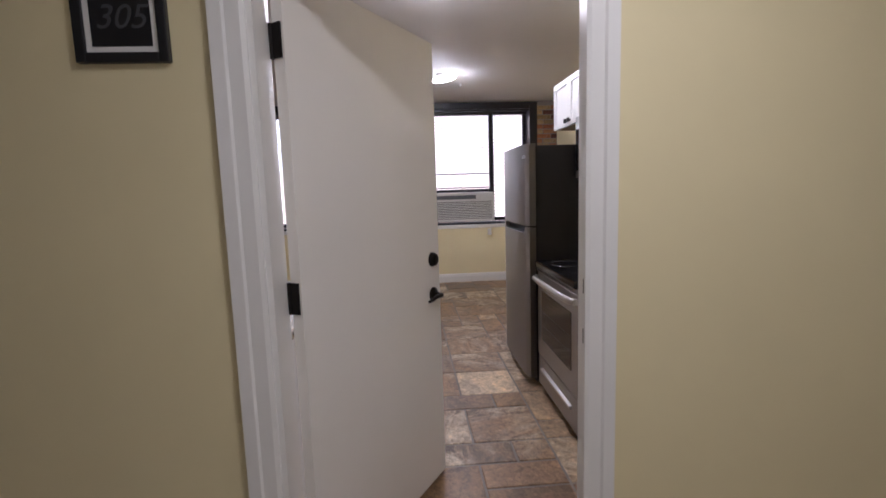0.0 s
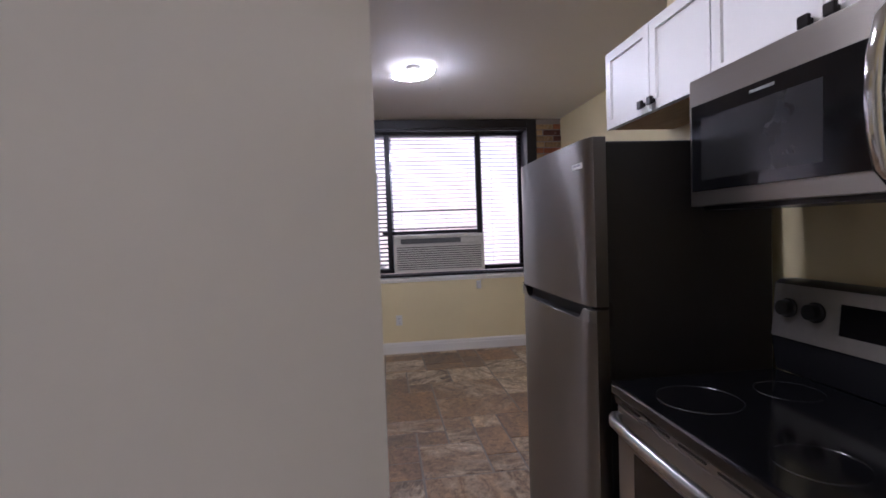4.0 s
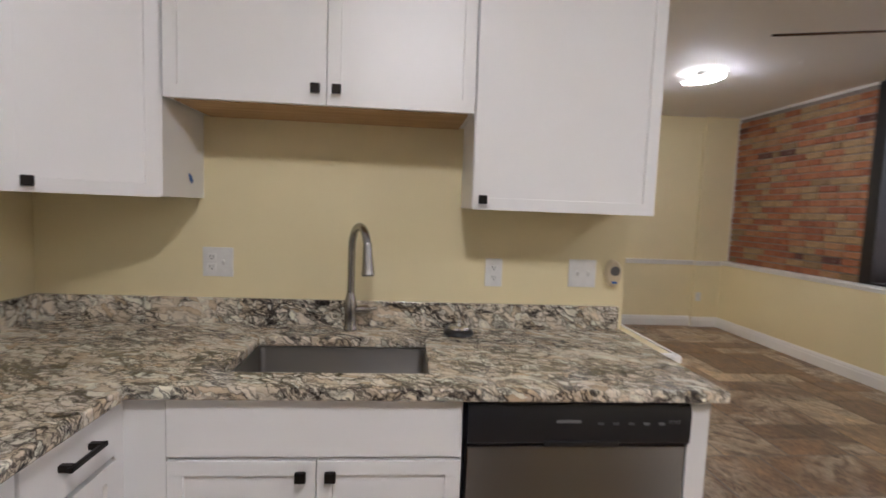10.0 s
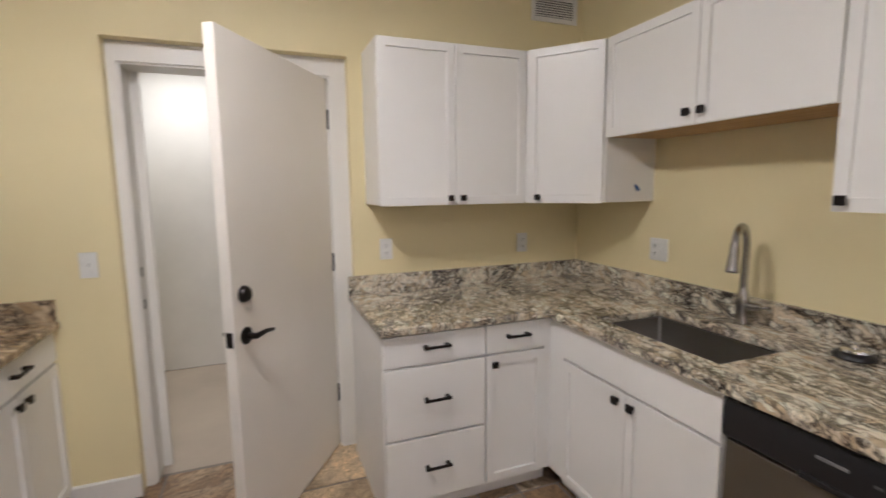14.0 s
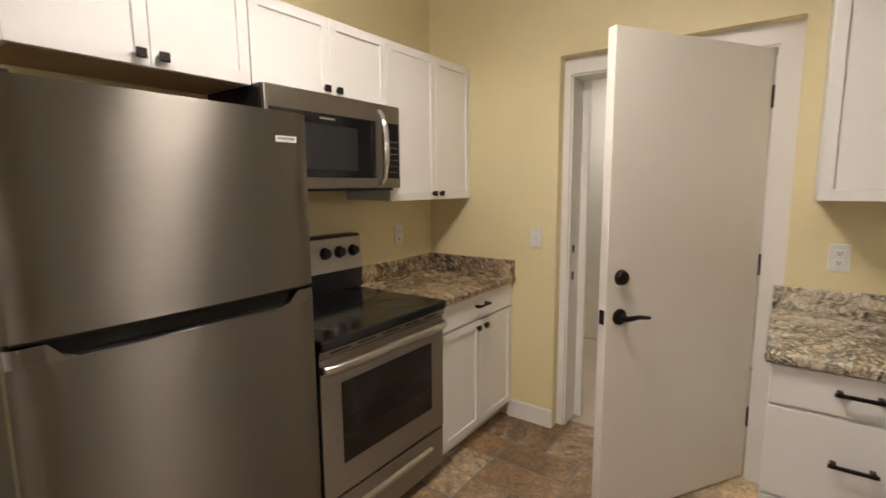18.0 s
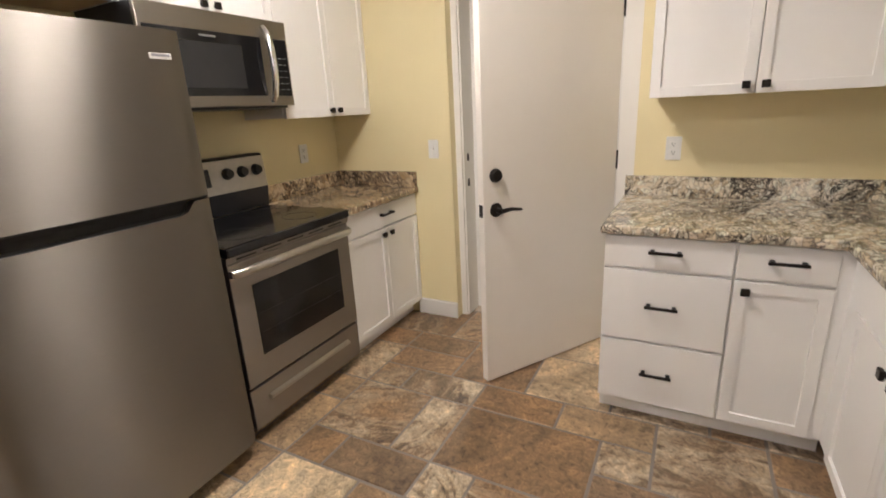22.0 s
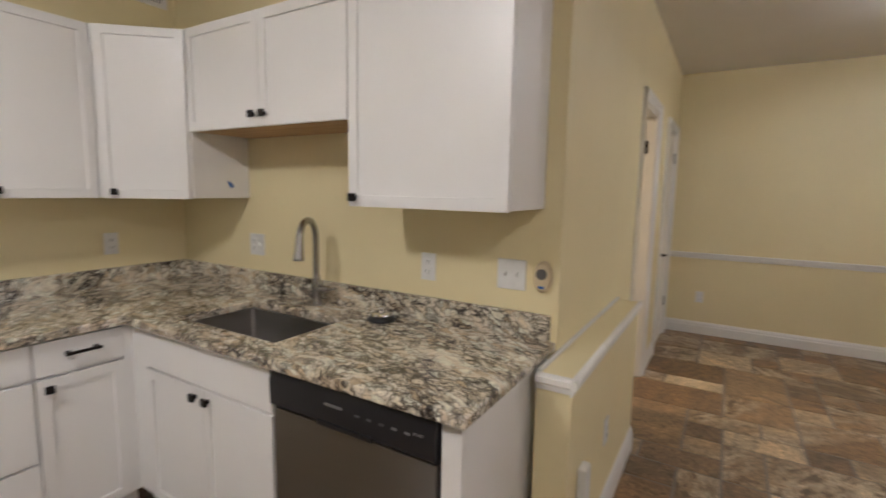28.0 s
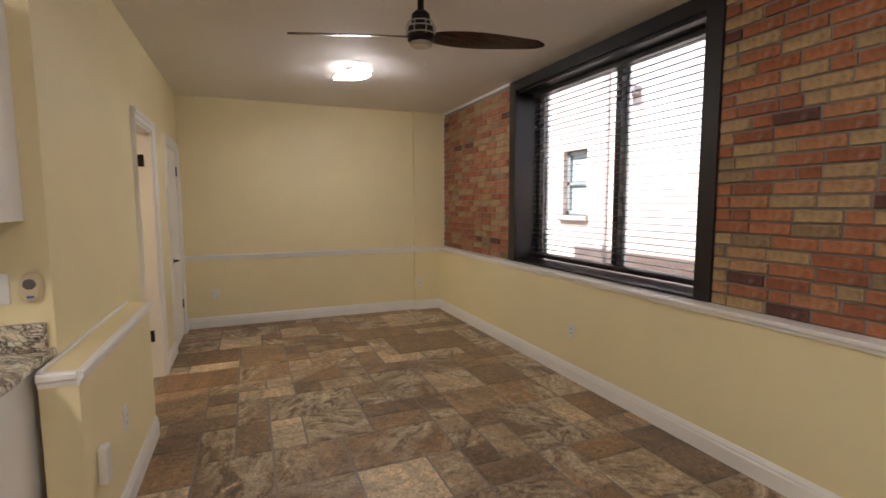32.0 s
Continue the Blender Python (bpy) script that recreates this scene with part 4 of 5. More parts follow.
# microwave over the range
MW = thing("microwave", "stainless steel over-range microwave with a black glass door", "microwave", pose(XE, 3.074, 0, 0, 0, -90))
MZ0, MZ1, MD = 1.448, 1.853, 0.372
part("case", box(0.0, 0.750, -MD, 0, MZ0 + 0.012, MZ1, 0.003), BLACK, MW, "black metal case")
mf = part("front_frame", box(0.0, 0.750, -MD - 0.022, -MD, MZ0 + 0.012, MZ1 - 0.002, 0.004), RANGE_STEEL, MW, "brushed steel front")
part("door_glass", box(0.015, 0.575, -MD - 0.026, -MD - 0.02, MZ0 + 0.058, MZ1 - 0.085, 0.001), BLACK_GLOSS, mf, "black glass door")
part("door_window", box(0.06, 0.46, -MD - 0.0268, -MD - 0.0255, MZ0 + 0.09, MZ1 - 0.13), plain("mesh_screen", (0.02, 0.02, 0.021), 0.25), mf)
part("brand_mark", box(0.25, 0.33, -MD - 0.0268, -MD - 0.0255, MZ1 - 0.108, MZ1 - 0.100), GRAY_MARK, mf)
pn = part("control_panel", box(0.622, 0.738, -MD - 0.026, -MD - 0.02, MZ0 + 0.058, MZ1 - 0.085, 0.001), BLACK_GLOSS, mf, "black touch panel")
for r in range(6):
    for q in range(3):
        part("key", box(0.637 + q * 0.033, 0.659 + q * 0.033, -MD - 0.0268, -MD - 0.0258, MZ0 + 0.085 + r * 0.029, MZ0 + 0.090 + r * 0.029), plain("key_print", (0.13, 0.13, 0.13), 0.5) if r + q == 0 else bpy.data.materials["key_print"], pn)
part("handle", tube([(0.603, -MD - 0.022, MZ0 + 0.035), (0.603, -MD - 0.046, MZ0 + 0.06), (0.603, -MD - 0.062, MZ0 + 0.13), (0.603, -MD - 0.066, MZ0 + 0.20), (0.603, -MD - 0.062, MZ0 + 0.27), (0.603, -MD - 0.046, MZ0 + 0.34), (0.603, -MD - 0.022, MZ0 + 0.365)], 0.0165, 12), CHROME, mf, "curved chrome handle", True)
part("vent_grille", box(0.02, 0.73, -MD + 0.01, -0.02, MZ0, MZ0 + 0.013), BLACK, MW, "black underside grille")

# ---- doors ----


def hinge(parent, x, y, z, name="hinge"):
    bm = turned([(0.0075, z - 0.045), (0.0075, z + 0.045)], (x, y, 0), segments=12)
    box(x - 0.002, x + 0.002, y - 0.035, y, z - 0.045, z + 0.045, 0, bm)
    return part(name, bm, HARDWARE, parent, "dark bronze hinge")


def lever_set(parent, x, y0, y1, zl, zb, way):
    """Deadbolt and lever on both faces of a leaf lying between y0 and y1; the lever points along way."""
    for y, s in ((y0, -1), (y1, 1)):
        part("deadbolt", turned([(0.033, 0.0), (0.033, 0.008), (0.026, 0.022), (0.020, 0.024), (0.0, 0.024)], (x, y, zb), "y") if s > 0 else
             placed(turned([(0.033, 0.0), (0.033, 0.008), (0.026, 0.022), (0.020, 0.024), (0.0, 0.024)], (0, 0, 0), "y"), Matrix.Translation((x, y, zb)) @ Matrix.Rotation(math.pi, 4, "Z")), HARDWARE, parent, "dark bronze deadbolt", True)
        part("rosette", placed(turned([(0.034, 0.0), (0.034, 0.007), (0.028, 0.012), (0.013, 0.014), (0.012, 0.045), (0.0, 0.047)], (0, 0, 0), "y"), Matrix.Translation((x, y, zl)) @ (Matrix() if s > 0 else Matrix.Rotation(math.pi, 4, "Z"))), HARDWARE, parent, "", True)
        part("lever", tube([(x, y + s * 0.045, zl), (x + way * 0.02, y + s * 0.050, zl + 0.002), (x + way * 0.06, y + s * 0.052, zl + 0.004), (x + way * 0.10, y + s * 0.050, zl - 0.004), (x + way * 0.12, y + s * 0.048, zl - 0.006)], [0.012, 0.011, 0.009, 0.008, 0.006], 10), HARDWARE, parent, "dark bronze lever handle", True)


def leaf(name, label, m, width, height, thick, hinges, lever=None):
    """A flat door leaf. Hinge pin at the origin, the leaf along +x, its faces at y -thick and 0."""
    d = tagged(new(name), label, "door", "", "structure")
    d.matrix_world = m
    part("leaf", box(0.004, width, -thick, 0.0, 0.012, height, 0.002), DOOR_PAINT, d)
    for z in hinges:
        bm = turned([(0.008, z - 0.05), (0.008, z + 0.05)], (0, 0.004, 0), segments=12)
        box(-0.001, 0.0035, -0.036, 0.0, z - 0.05, z + 0.05, 0, bm)
        part("hinge", bm, HARDWARE, d, "dark bronze hinge")
    if lever:
        lever_set(d, width - 0.07, -thick, 0.0, lever, lever + 0.165, -1)
        part("latch_plate", box(width - 0.0005, width + 0.0015, -thick + 0.008, -0.008, lever - 0.03, lever + 0.03), HARDWARE, d)
    return d


DOOR_ANGLE = 58.0
leaf("door_entry", "flat white painted entry door standing half open into the kitchen", pose(-0.378, 1.470, 0, 0, 0, DOOR_ANGLE), 0.905, 2.065, 0.044, (0.325, 1.085, 1.857), 0.925)
bm = boxes((DX1 - 0.024, DX1 - 0.0215, 1.405, 1.433, 0.902, 0.950), (DX1 - 0.024, DX1 - 0.0215, 1.405, 1.433, 1.067, 1.113))
structure("strike_plates", bm, HARDWARE, "two dark strike plates in the door jamb", "trim")
leaf("door_1", "flat white painted interior door standing ajar", pose(PD1[0] + 0.030, YPB + 0.012, 0, 0, 0, -87), 0.60, 2.03, 0.035, (0.36, 1.82))
d2 = leaf("door_2", "flat white painted interior door, closed", pose(PD2[0] + 0.02, YP - 0.004, 0), PD2[1] - PD2[0] - 0.04, 2.03, 0.035, (0.36, 1.82))
part("rosette", turned([(0.028, 0.0), (0.028, 0.008), (0.012, 0.012), (0.011, 0.04), (0.0, 0.042)], (0.57, 0.0, 0.90), "y"), HARDWARE, d2, "", True)
part("lever", tube([(0.57, 0.04, 0.90), (0.53, 0.045, 0.90), (0.46, 0.043, 0.895)], [0.010, 0.009, 0.007], 10), HARDWARE, d2, "dark bronze lever handle", True)

# ---- windows ----


def slat_stack(parent, x0, x1, z0, z1, y, pitch=0.050, tip=0.0):
    n = int((z1 - z0) / pitch)
    for k in range(n):
        z = z0 + 0.02 + k * pitch
        bm = prism([(y - 0.020, z - 0.0030), (y - 0.007, z + 0.0004), (y + 0.007, z + 0.0010), (y + 0.020, z - 0.0014), (y + 0.020, z + 0.0004), (y + 0.007, z + 0.0030), (y - 0.007, z + 0.0024), (y - 0.020, z - 0.0012)], "x", x0, x1)
        bmesh.ops.rotate(bm, cent=(0, y, z), matrix=Matrix.Rotation(radians(tip), 3, "X"), verts=bm.verts)
        part("slat", bm, DARK_SLAT, parent)
    for x in (x0 + 0.12, x1 - 0.12):
        part("ladder_cord", tube([(x, y - 0.024, z0), (x, y - 0.024, z1)], 0.0012, 5), DARK_SLAT, parent)
    part("head_rail", box(x0, x1, y - 0.028, y + 0.028, z1 - 0.045, z1, 0.002), DARK_SLAT, parent, "dark head rail")
    part("bottom_rail", box(x0, x1, y - 0.022, y + 0.022, z0, z0 + 0.014, 0.003), DARK_SLAT, parent)


ALU = plain("pale_aluminium", (0.62, 0.66, 0.70), 0.35, 0.3)


def window(name, label, x0, x1, mullions):
    w = tagged(new(name), label, "window", "", "structure")
    z0, z1, f = WZ0 + 0.002, WZ1, 0.115
    fy = YB - 0.018
    part("casing", boxes((x0, x0 + f, fy, YB + 0.02, z0, z1), (x1 - f, x1, fy, YB + 0.02, z0, z1), (x0 + f, x1 - f, fy + 0.001, YB + 0.02, z1 - 0.100, z1), bevel=0.004), FRAME_BLACK, w, "black painted casing")
    part("reveal", boxes((x0 + f - 0.02, x0 + f, YB + 0.02, YB + 0.31, z0, z1), (x1 - f, x1 - f + 0.02, YB + 0.02, YB + 0.31, z0, z1), (x0 + f, x1 - f, YB + 0.02, YB + 0.31, z1 - 0.120, z1 - 0.100), (x0 + f, x1 - f, YB - 0.01, YB + 0.31, z0, z0 + 0.018)), FRAME_BLACK, w, "black painted reveal")
    a, c, y = x0 + f, x1 - f, YB + 0.25
    fr = part("frame", boxes((a, a + 0.045, y, y + 0.05, z0 + 0.03, z1 - 0.105), (c - 0.045, c, y, y + 0.05, z0 + 0.03, z1 - 0.105), (a + 0.045, c - 0.045, y, y + 0.05, z1 - 0.15, z1 - 0.105), (a + 0.045, c - 0.045, y, y + 0.05, z0 + 0.03, z0 + 0.085), bevel=0.003), FRAME_BLACK, w)
    for mx in mullions:
        part("mullion", box(mx - 0.03, mx + 0.03, y - 0.005, y + 0.055, z0 + 0.085, z1 - 0.15, 0.003), FRAME_BLACK, w)
    for mx in list(mullions) + [a + 0.05]:
        part("outer_sash", box(mx + 0.0, mx + 0.055, y + 0.056, y + 0.08, z0 + 0.07, z1 - 0.14, 0.003), ALU, w, "pale aluminium sash")
    edges = [a + 0.045] + list(mullions) + [c - 0.045]
    for p, q in zip(edges, edges[1:]):
        g = part("pane", box(p, q, y + 0.022, y + 0.027, z0 + 0.08, z1 - 0.145), GLASS, w, "clear glass pane")
        g.visible_shadow = False
    return w, a, c


w1, a1, c1 = window("window_1", "black-framed two-pane window with open dark blinds", WL[0], WL[1], (-2.75,))
w2, a2, c2 = window("window_2", "black-framed three-pane window with dark blinds and an air conditioner", WR[0], WR[1], (0.225, 1.335))
b = thing("window_blind", "dark horizontal slat blind, slats open, lowered", "blind", pose(0, 0, 0))
slat_stack(b, a1 + 0.02, c1 - 0.02, WZ0 + 0.07, WZ1 - 0.11, YB + 0.20)
b = thing("window_blind", "narrow dark horizontal slat blind, slats open, lowered", "blind", pose(0, 0, 0))
slat_stack(b, a2 + 0.01, 0.20, WZ0 + 0.07, WZ1 - 0.11, YB + 0.20, 0.050, 22)
b = thing("window_blind", "dark horizontal slat blind, slats open, lowered to the air conditioner", "blind", pose(0, 0, 0))
slat_stack(b, 0.25, 1.31, 1.42, WZ1 - 0.11, YB + 0.20)
b = thing("window_blind", "narrow dark horizontal slat blind, slats open, lowered", "blind", pose(0, 0, 0))
slat_stack(b, 1.36, c2 - 0.01, WZ0 + 0.07, WZ1 - 0.11, YB + 0.20)

# window air conditioner
ac = thing("window_air_conditioner", "off-white window air conditioner with a louvred front", "air conditioner", pose(0, 0, 0))
AX0, AX1, AZ0, AZ1, AY = 0.262, 1.325, WZ0 + 0.055, 1.355, YB - 0.02
part("case", box(AX0, AX1, AY + 0.03, YO + 0.15, AZ0, AZ1, 0.008), AC_PLASTIC, ac)
ff = part("front_frame", boxes((AX0, AX0 + 0.03, AY, AY + 0.03, AZ0, AZ1), (AX1 - 0.03, AX1, AY, AY + 0.03, AZ0, AZ1), (AX0 + 0.03, AX1 - 0.03, AY, AY + 0.03, AZ1 - 0.035, AZ1), (AX0 + 0.03, AX1 - 0.03, AY, AY + 0.03, AZ0, AZ0 + 0.03), (AX0 + 0.03, AX1 - 0.03, AY + 0.004, AY + 0.03, AZ1 - 0.125, AZ1 - 0.105), bevel=0.003), AC_PLASTIC, ac)
for k in range(11):
    z = AZ0 + 0.04 + k * 0.0255
    part("louvre", box(AX0 + 0.03, AX1 - 0.03, AY + 0.006, AY + 0.022, z, z + 0.015, 0.003), AC_PLASTIC, ac)
# a dark sheet whose colour stands for the shade between the louvres
part("grille_backing", box(AX0 + 0.03, AX1 - 0.03, AY + 0.0245, AY + 0.0298, AZ0 + 0.03, AZ1 - 0.125), plain("grille_shadow", (0.10, 0.095, 0.085), 0.7), ac, "dark sheet behind the louvres, coloured as their shade")
part("air_outlet", box(AX0 + 0.08, AX1 - 0.28, AY + 0.006, AY + 0.024, AZ1 - 0.098, AZ1 - 0.042, 0.002), plain("outlet_grey", (0.12, 0.12, 0.12), 0.5), ac, "dark air outlet")
part("control_door", box(AX1 - 0.26, AX1 - 0.05, AY + 0.002, AY + 0.024, AZ1 - 0.098, AZ1 - 0.042, 0.003), AC_PLASTIC, ac)
part("meeting_rail", box(0.255, 1.305, YB + 0.255, YB + 0.285, 1.635, 1.655, 0.002), FRAME_BLACK, w2, "black meeting rail")
part("top_bar", box(a2 + 0.4, 1.33, YB + 0.25, YB + 0.295, AZ1 + 0.004, AZ1 + 0.05, 0.003), FRAME_BLACK, ac, "black sash bar on top")
cord = thing("power_cord_plug", "white plug and cord of the air conditioner under the ledge", "plug", pose(0, 0, 0))
part("plug", box(1.20, 1.25, YF - 0.05, YF, 0.71, 0.80, 0.006), PLASTIC, cord)
part("cord", tube([(1.24, YF - 0.03, 0.80), (1.28, YF - 0.05, 0.84), (1.34, YF - 0.045, ZS + 0.008), (1.36, YB - 0.0, ZS + 0.008), (1.32, YB, ZS + 0.02)], 0.006, 8), PLASTIC, cord, "", True)

# ---- ceiling lamps, fan, detector ----


def wavy_ring(r0, r1, z, thick, wave=0.032, n=48):
    """A flat band bent into a ring that dips at one side and lifts at the other."""
    bm = bmesh.new()
    rings = []
    for k in range(n):
        a = 2 * math.pi * k / n
        zz = z + wave * math.sin(a) + 0.35 * wave * math.sin(2 * a + 0.6)
        rings.append([bm.verts.new((r * math.cos(a), r * math.sin(a), zz + d)) for r, d in ((r0, 0), (r1, 0), (r1, thick), (r0, thick))])
    for p, q in zip(rings, rings[1:] + rings[:1]):
        for k in range(4):
            bm.faces.new((p[k], p[(k + 1) % 4], q[(k + 1) % 4], q[k]))
    bmesh.ops.recalc_face_normals(bm, faces=bm.faces)
    return bm


def spiral_lamp(label, x, y, turn, glow=None):
    lamp = thing("ceiling_lamp", label, "ceiling lamp", pose(x, y, ZC, 0, 0, turn), "wavy ring ceiling lamps")
    part("canopy", turned([(0.055, 0.0), (0.055, -0.020), (0.048, -0.026), (0.0, -0.026)]), STEEL_PLAIN, lamp, "satin metal canopy", True)
    part("hub", turned([(0.010, -0.02), (0.010, -0.056), (0.030, -0.058), (0.030, -0.068), (0.0, -0.070)]), STEEL_PLAIN, lamp, "", True)
    band = part("band", wavy_ring(0.116, 0.188, -0.0555, 0.006), STEEL_PLAIN, lamp, "satin metal band bent into a wavy ring", True)
    part("led_strip", wavy_ring(0.134, 0.162, -0.0720, 0.0160), glow or LED, band, "glowing white strip under the band", True)
    # added strip on the band's top; it makes the ceiling glow
    part("led_strip", wavy_ring(0.150, 0.170, -0.0490, 0.003), LED_DIM, band, "glowing strip added on the band to light the ceiling", True)
    for a in (30, 150, 270):
        part("arm", tube([(0.025 * math.cos(radians(a)), 0.025 * math.sin(radians(a)), -0.063), (0.120 * math.cos(radians(a)), 0.120 * math.sin(radians(a)), -0.053 + 0.032 * math.sin(radians(a)) + 0.011 * math.sin(radians(2 * a) + 0.6))], 0.004, 6), STEEL_PLAIN, lamp, "", True)
    return lamp


spiral_lamp("wavy ring LED ceiling lamp, switched on", 0.43, 5.42, -45, LED_BRIGHT)
spiral_lamp("wavy ring LED ceiling lamp, switched on", -4.10, 5.57, 0)
spiral_lamp("wavy ring LED ceiling lamp, switched on", 0.22, 3.05, 30, LED_WARM)

FNX, FNY, FZ = -2.26, 5.57, 2.375
fan = thing("ceiling_fan", "dark ceiling fan with two walnut propeller blades and a caged motor", "ceiling fan", pose(FNX, FNY, 0, 0, 0, 0))
part("canopy", turned([(0.07, ZC), (0.07, ZC - 0.02), (0.055, ZC - 0.035), (0.028, ZC - 0.04), (0.0, ZC - 0.04)]), HARDWARE, fan, "", True)
part("downrod", turned([(0.018, ZC - 0.035), (0.018, FZ + 0.13)]), HARDWARE, fan, "", True)
part("motor", turned([(0.03, FZ + 0.15), (0.05, FZ + 0.13), (0.055, FZ + 0.07), (0.07, FZ + 0.06), (0.075, FZ + 0.01), (0.075, FZ - 0.01), (0.05, FZ - 0.03), (0.0, FZ - 0.03)]), HARDWARE, fan, "dark bronze motor", True)
for z in (FZ + 0.02, FZ + 0.055, FZ + 0.085):
    rr = 0.083 if z < FZ + 0.07 else 0.068
    part("cage_ring", tube([(rr * math.cos(radians(a)), rr * math.sin(radians(a)), z) for a in range(0, 361, 15)], 0.004, 6), STEEL_PLAIN, fan, "satin nickel cage ring", True)
for a in range(0, 360, 45):
    cx, cy = math.cos(radians(a)), math.sin(radians(a))
    part("cage_bar", tube([(0.085 * cx, 0.085 * cy, FZ + 0.01), (0.085 * cx, 0.085 * cy, FZ + 0.055), (0.068 * cx, 0.068 * cy, FZ + 0.09)], 0.003, 5), STEEL_PLAIN, fan)
part("cap", turned([(0.062, FZ - 0.022), (0.062, FZ - 0.036), (0.05, FZ - 0.042), (0.03, FZ - 0.038), (0.0, FZ - 0.040)]), STEEL_PLAIN, fan, "satin nickel cap", True)
for turn in (-104, 76):
    bm = bmesh.new()
    rows = []
    n = 14
    for k in range(n + 1):
        u = k / n
        r = 0.06 + 0.655 * u
        half = 0.040 + 0.036 * math.sin(math.pi * min(1.0, u * 1.05) ** 0.8) * (1 - 0.25 * u) + (0.0 if u < 0.93 else -0.03 * (u - 0.93) / 0.07)
        lift, twist = 0.010 - 0.012 * u, radians(-19 + 5 * u)
        row = []
        for s in (-1, -0.5, 0.5, 1):
            for side in (1, -1):
                th = 0.006 * (1.0 if abs(s) < 0.9 else 0.25)
                row.append(Vector((r, s * half * math.cos(twist), FZ + lift + s * half * math.sin(twist) + side * th)))
        rows.append([bm.verts.new(Matrix.Rotation(radians(turn), 4, "Z") @ p) for p in (row[0], row[2], row[4], row[6], row[7], row[5], row[3], row[1])])
    for p, q in zip(rows, rows[1:]):
        for k in range(8):
            bm.faces.new((p[k], p[(k + 1) % 8], q[(k + 1) % 8], q[k]))
    bm.faces.new(rows[0])
    bm.faces.new(rows[-1])
    part("blade", bm, WALNUT, fan, "dark walnut blade", True)
sd = thing("smoke_detector", "white round smoke detector on the ceiling", "smoke detector", pose(-1.69, 4.59, ZC))
part("base", turned([(0.072, 0.0), (0.072, -0.022), (0.066, -0.03), (0.0, -0.03)]), PLASTIC, sd, "", True)
part("sensor", turned([(0.045, -0.03), (0.042, -0.05), (0.028, -0.056), (0.0, -0.056)]), PLASTIC, sd, "", True)
for x, y in ((0.71, 5.98), (-3.70, 6.13)):
    sp = thing("ceiling_hook", "tiny white fixing in the ceiling", "hook", pose(x, y, ZC))
    part("plate", turned([(0.014, 0.0), (0.014, -0.004), (0.005, -0.006), (0.005, -0.022), (0.0, -0.024)]), PLASTIC, sp, "", True)

for _z in (0.36, 1.82):
    part("hinge_plate", box(PD1[0] + 0.018, PD1[0] + 0.023, YP - 0.105, YP - 0.055, _z - 0.048, _z + 0.048), HARDWARE, bpy.data.objects["door_jamb_partition"], "black hinge plate")

# ---- small wall things ----


def outlet(label, m, gangs=("outlet",), size=(0.072, 0.117)):
    o = thing("wall_outlet" if "outlet" in gangs else "light_switch", label, "outlet" if "outlet" in gangs else "switch", m)
    w = size[0] + 0.046 * (len(gangs) - 1)
    part("plate", box(-w / 2, w / 2, -0.006, 0, -size[1] / 2, size[1] / 2, 0.002), PLASTIC, o)
    dark = bpy.data.materials.get("slot_dark") or plain("slot_dark", (0.03, 0.03, 0.03), 0.6)
    for k, g in enumerate(gangs):
        x = (k - (len(gangs) - 1) / 2) * 0.046
        if g == "outlet":
            for s in (-1, 1):
                q = part("socket", box(x - 0.017, x + 0.017, -0.0085, -0.005, s * 0.02 - 0.014, s * 0.02 + 0.014, 0.003), PLASTIC, o)
                for dx, hgt in ((-0.0065, 0.009), (0.0065, 0.008)):
                    part("slot", box(x + dx - 0.0012, x + dx + 0.0012, -0.0092, -0.008, s * 0.02 - 0.002, s * 0.02 - 0.002 + hgt), dark, q)
                part("ground_hole", box(x - 0.0025, x + 0.0025, -0.0092, -0.008, s * 0.02 - 0.010, s * 0.02 - 0.005), dark, q)
        else:
            part("toggle", prism([(-0.006, -0.011), (-0.006, 0.011), (-0.018, 0.012), (-0.018, 0.005)], "x", x - 0.005, x + 0.005), PLASTIC, o)
            for s in (-1, 1):
                part("screw", turned([(0.003, 0.0), (0.003, 0.0015), (0.0, 0.0015)], (x, -0.0075, s * 0.03), "y", 8), PLASTIC, o)
    return o


outlet("white duplex outlet above the worktop", pose(-0.66, YD, 1.152, 0, 0, 180))
outlet("white duplex outlet above the worktop", pose(-1.53, YD, 1.145, 0, 0, 180))
outlet("white plate with an outlet and a switch beside the faucet", pose(XW, 2.25, 1.155, 0, 0, 90), ("outlet", "switch"))
outlet("white duplex outlet above the worktop", pose(XW, 3.362, 1.143, 0, 0, 90))
outlet("white double switch plate near the counter end", pose(XW, 3.742, 1.150, 0, 0, 90), ("switch", "switch"))
outlet("white single light switch beside the entry door", pose(0.724, YD, 1.157, 0, 0, 180), ("switch",))
outlet("white duplex outlet behind the worktop", pose(XE, 1.90, 1.165, 0, 0, -90))
outlet("white outlet low on the window wall", pose(0.285, YF, 0.385))
outlet("white outlet low on the window wall", pose(-2.84, YF, 0.41))
outlet("white outlet low on the dining side wall", pose(XR, 5.06, 0.43, 0, 0, -90))
outlet("white outlet low on the end wall", pose(XL, 4.25, 0.395, 0, 0, 90))
outlet("white outlet low on the end wall", pose(XL + 0.05, 6.81, 0.395, 0, 0, 90))
outlet("white outlet on the low boxed-out wall", pose(-2.33, PYF, 0.43, 0, 0, 180))
nl = thing("air_freshener", "white plug-in device low on the boxed-out wall", "plug", pose(-1.90, PYF, 0.42, 0, 0, 180))
part("body", box(-0.036, 0.036, -0.035, 0, -0.075, 0.075, 0.010), PLASTIC, nl)
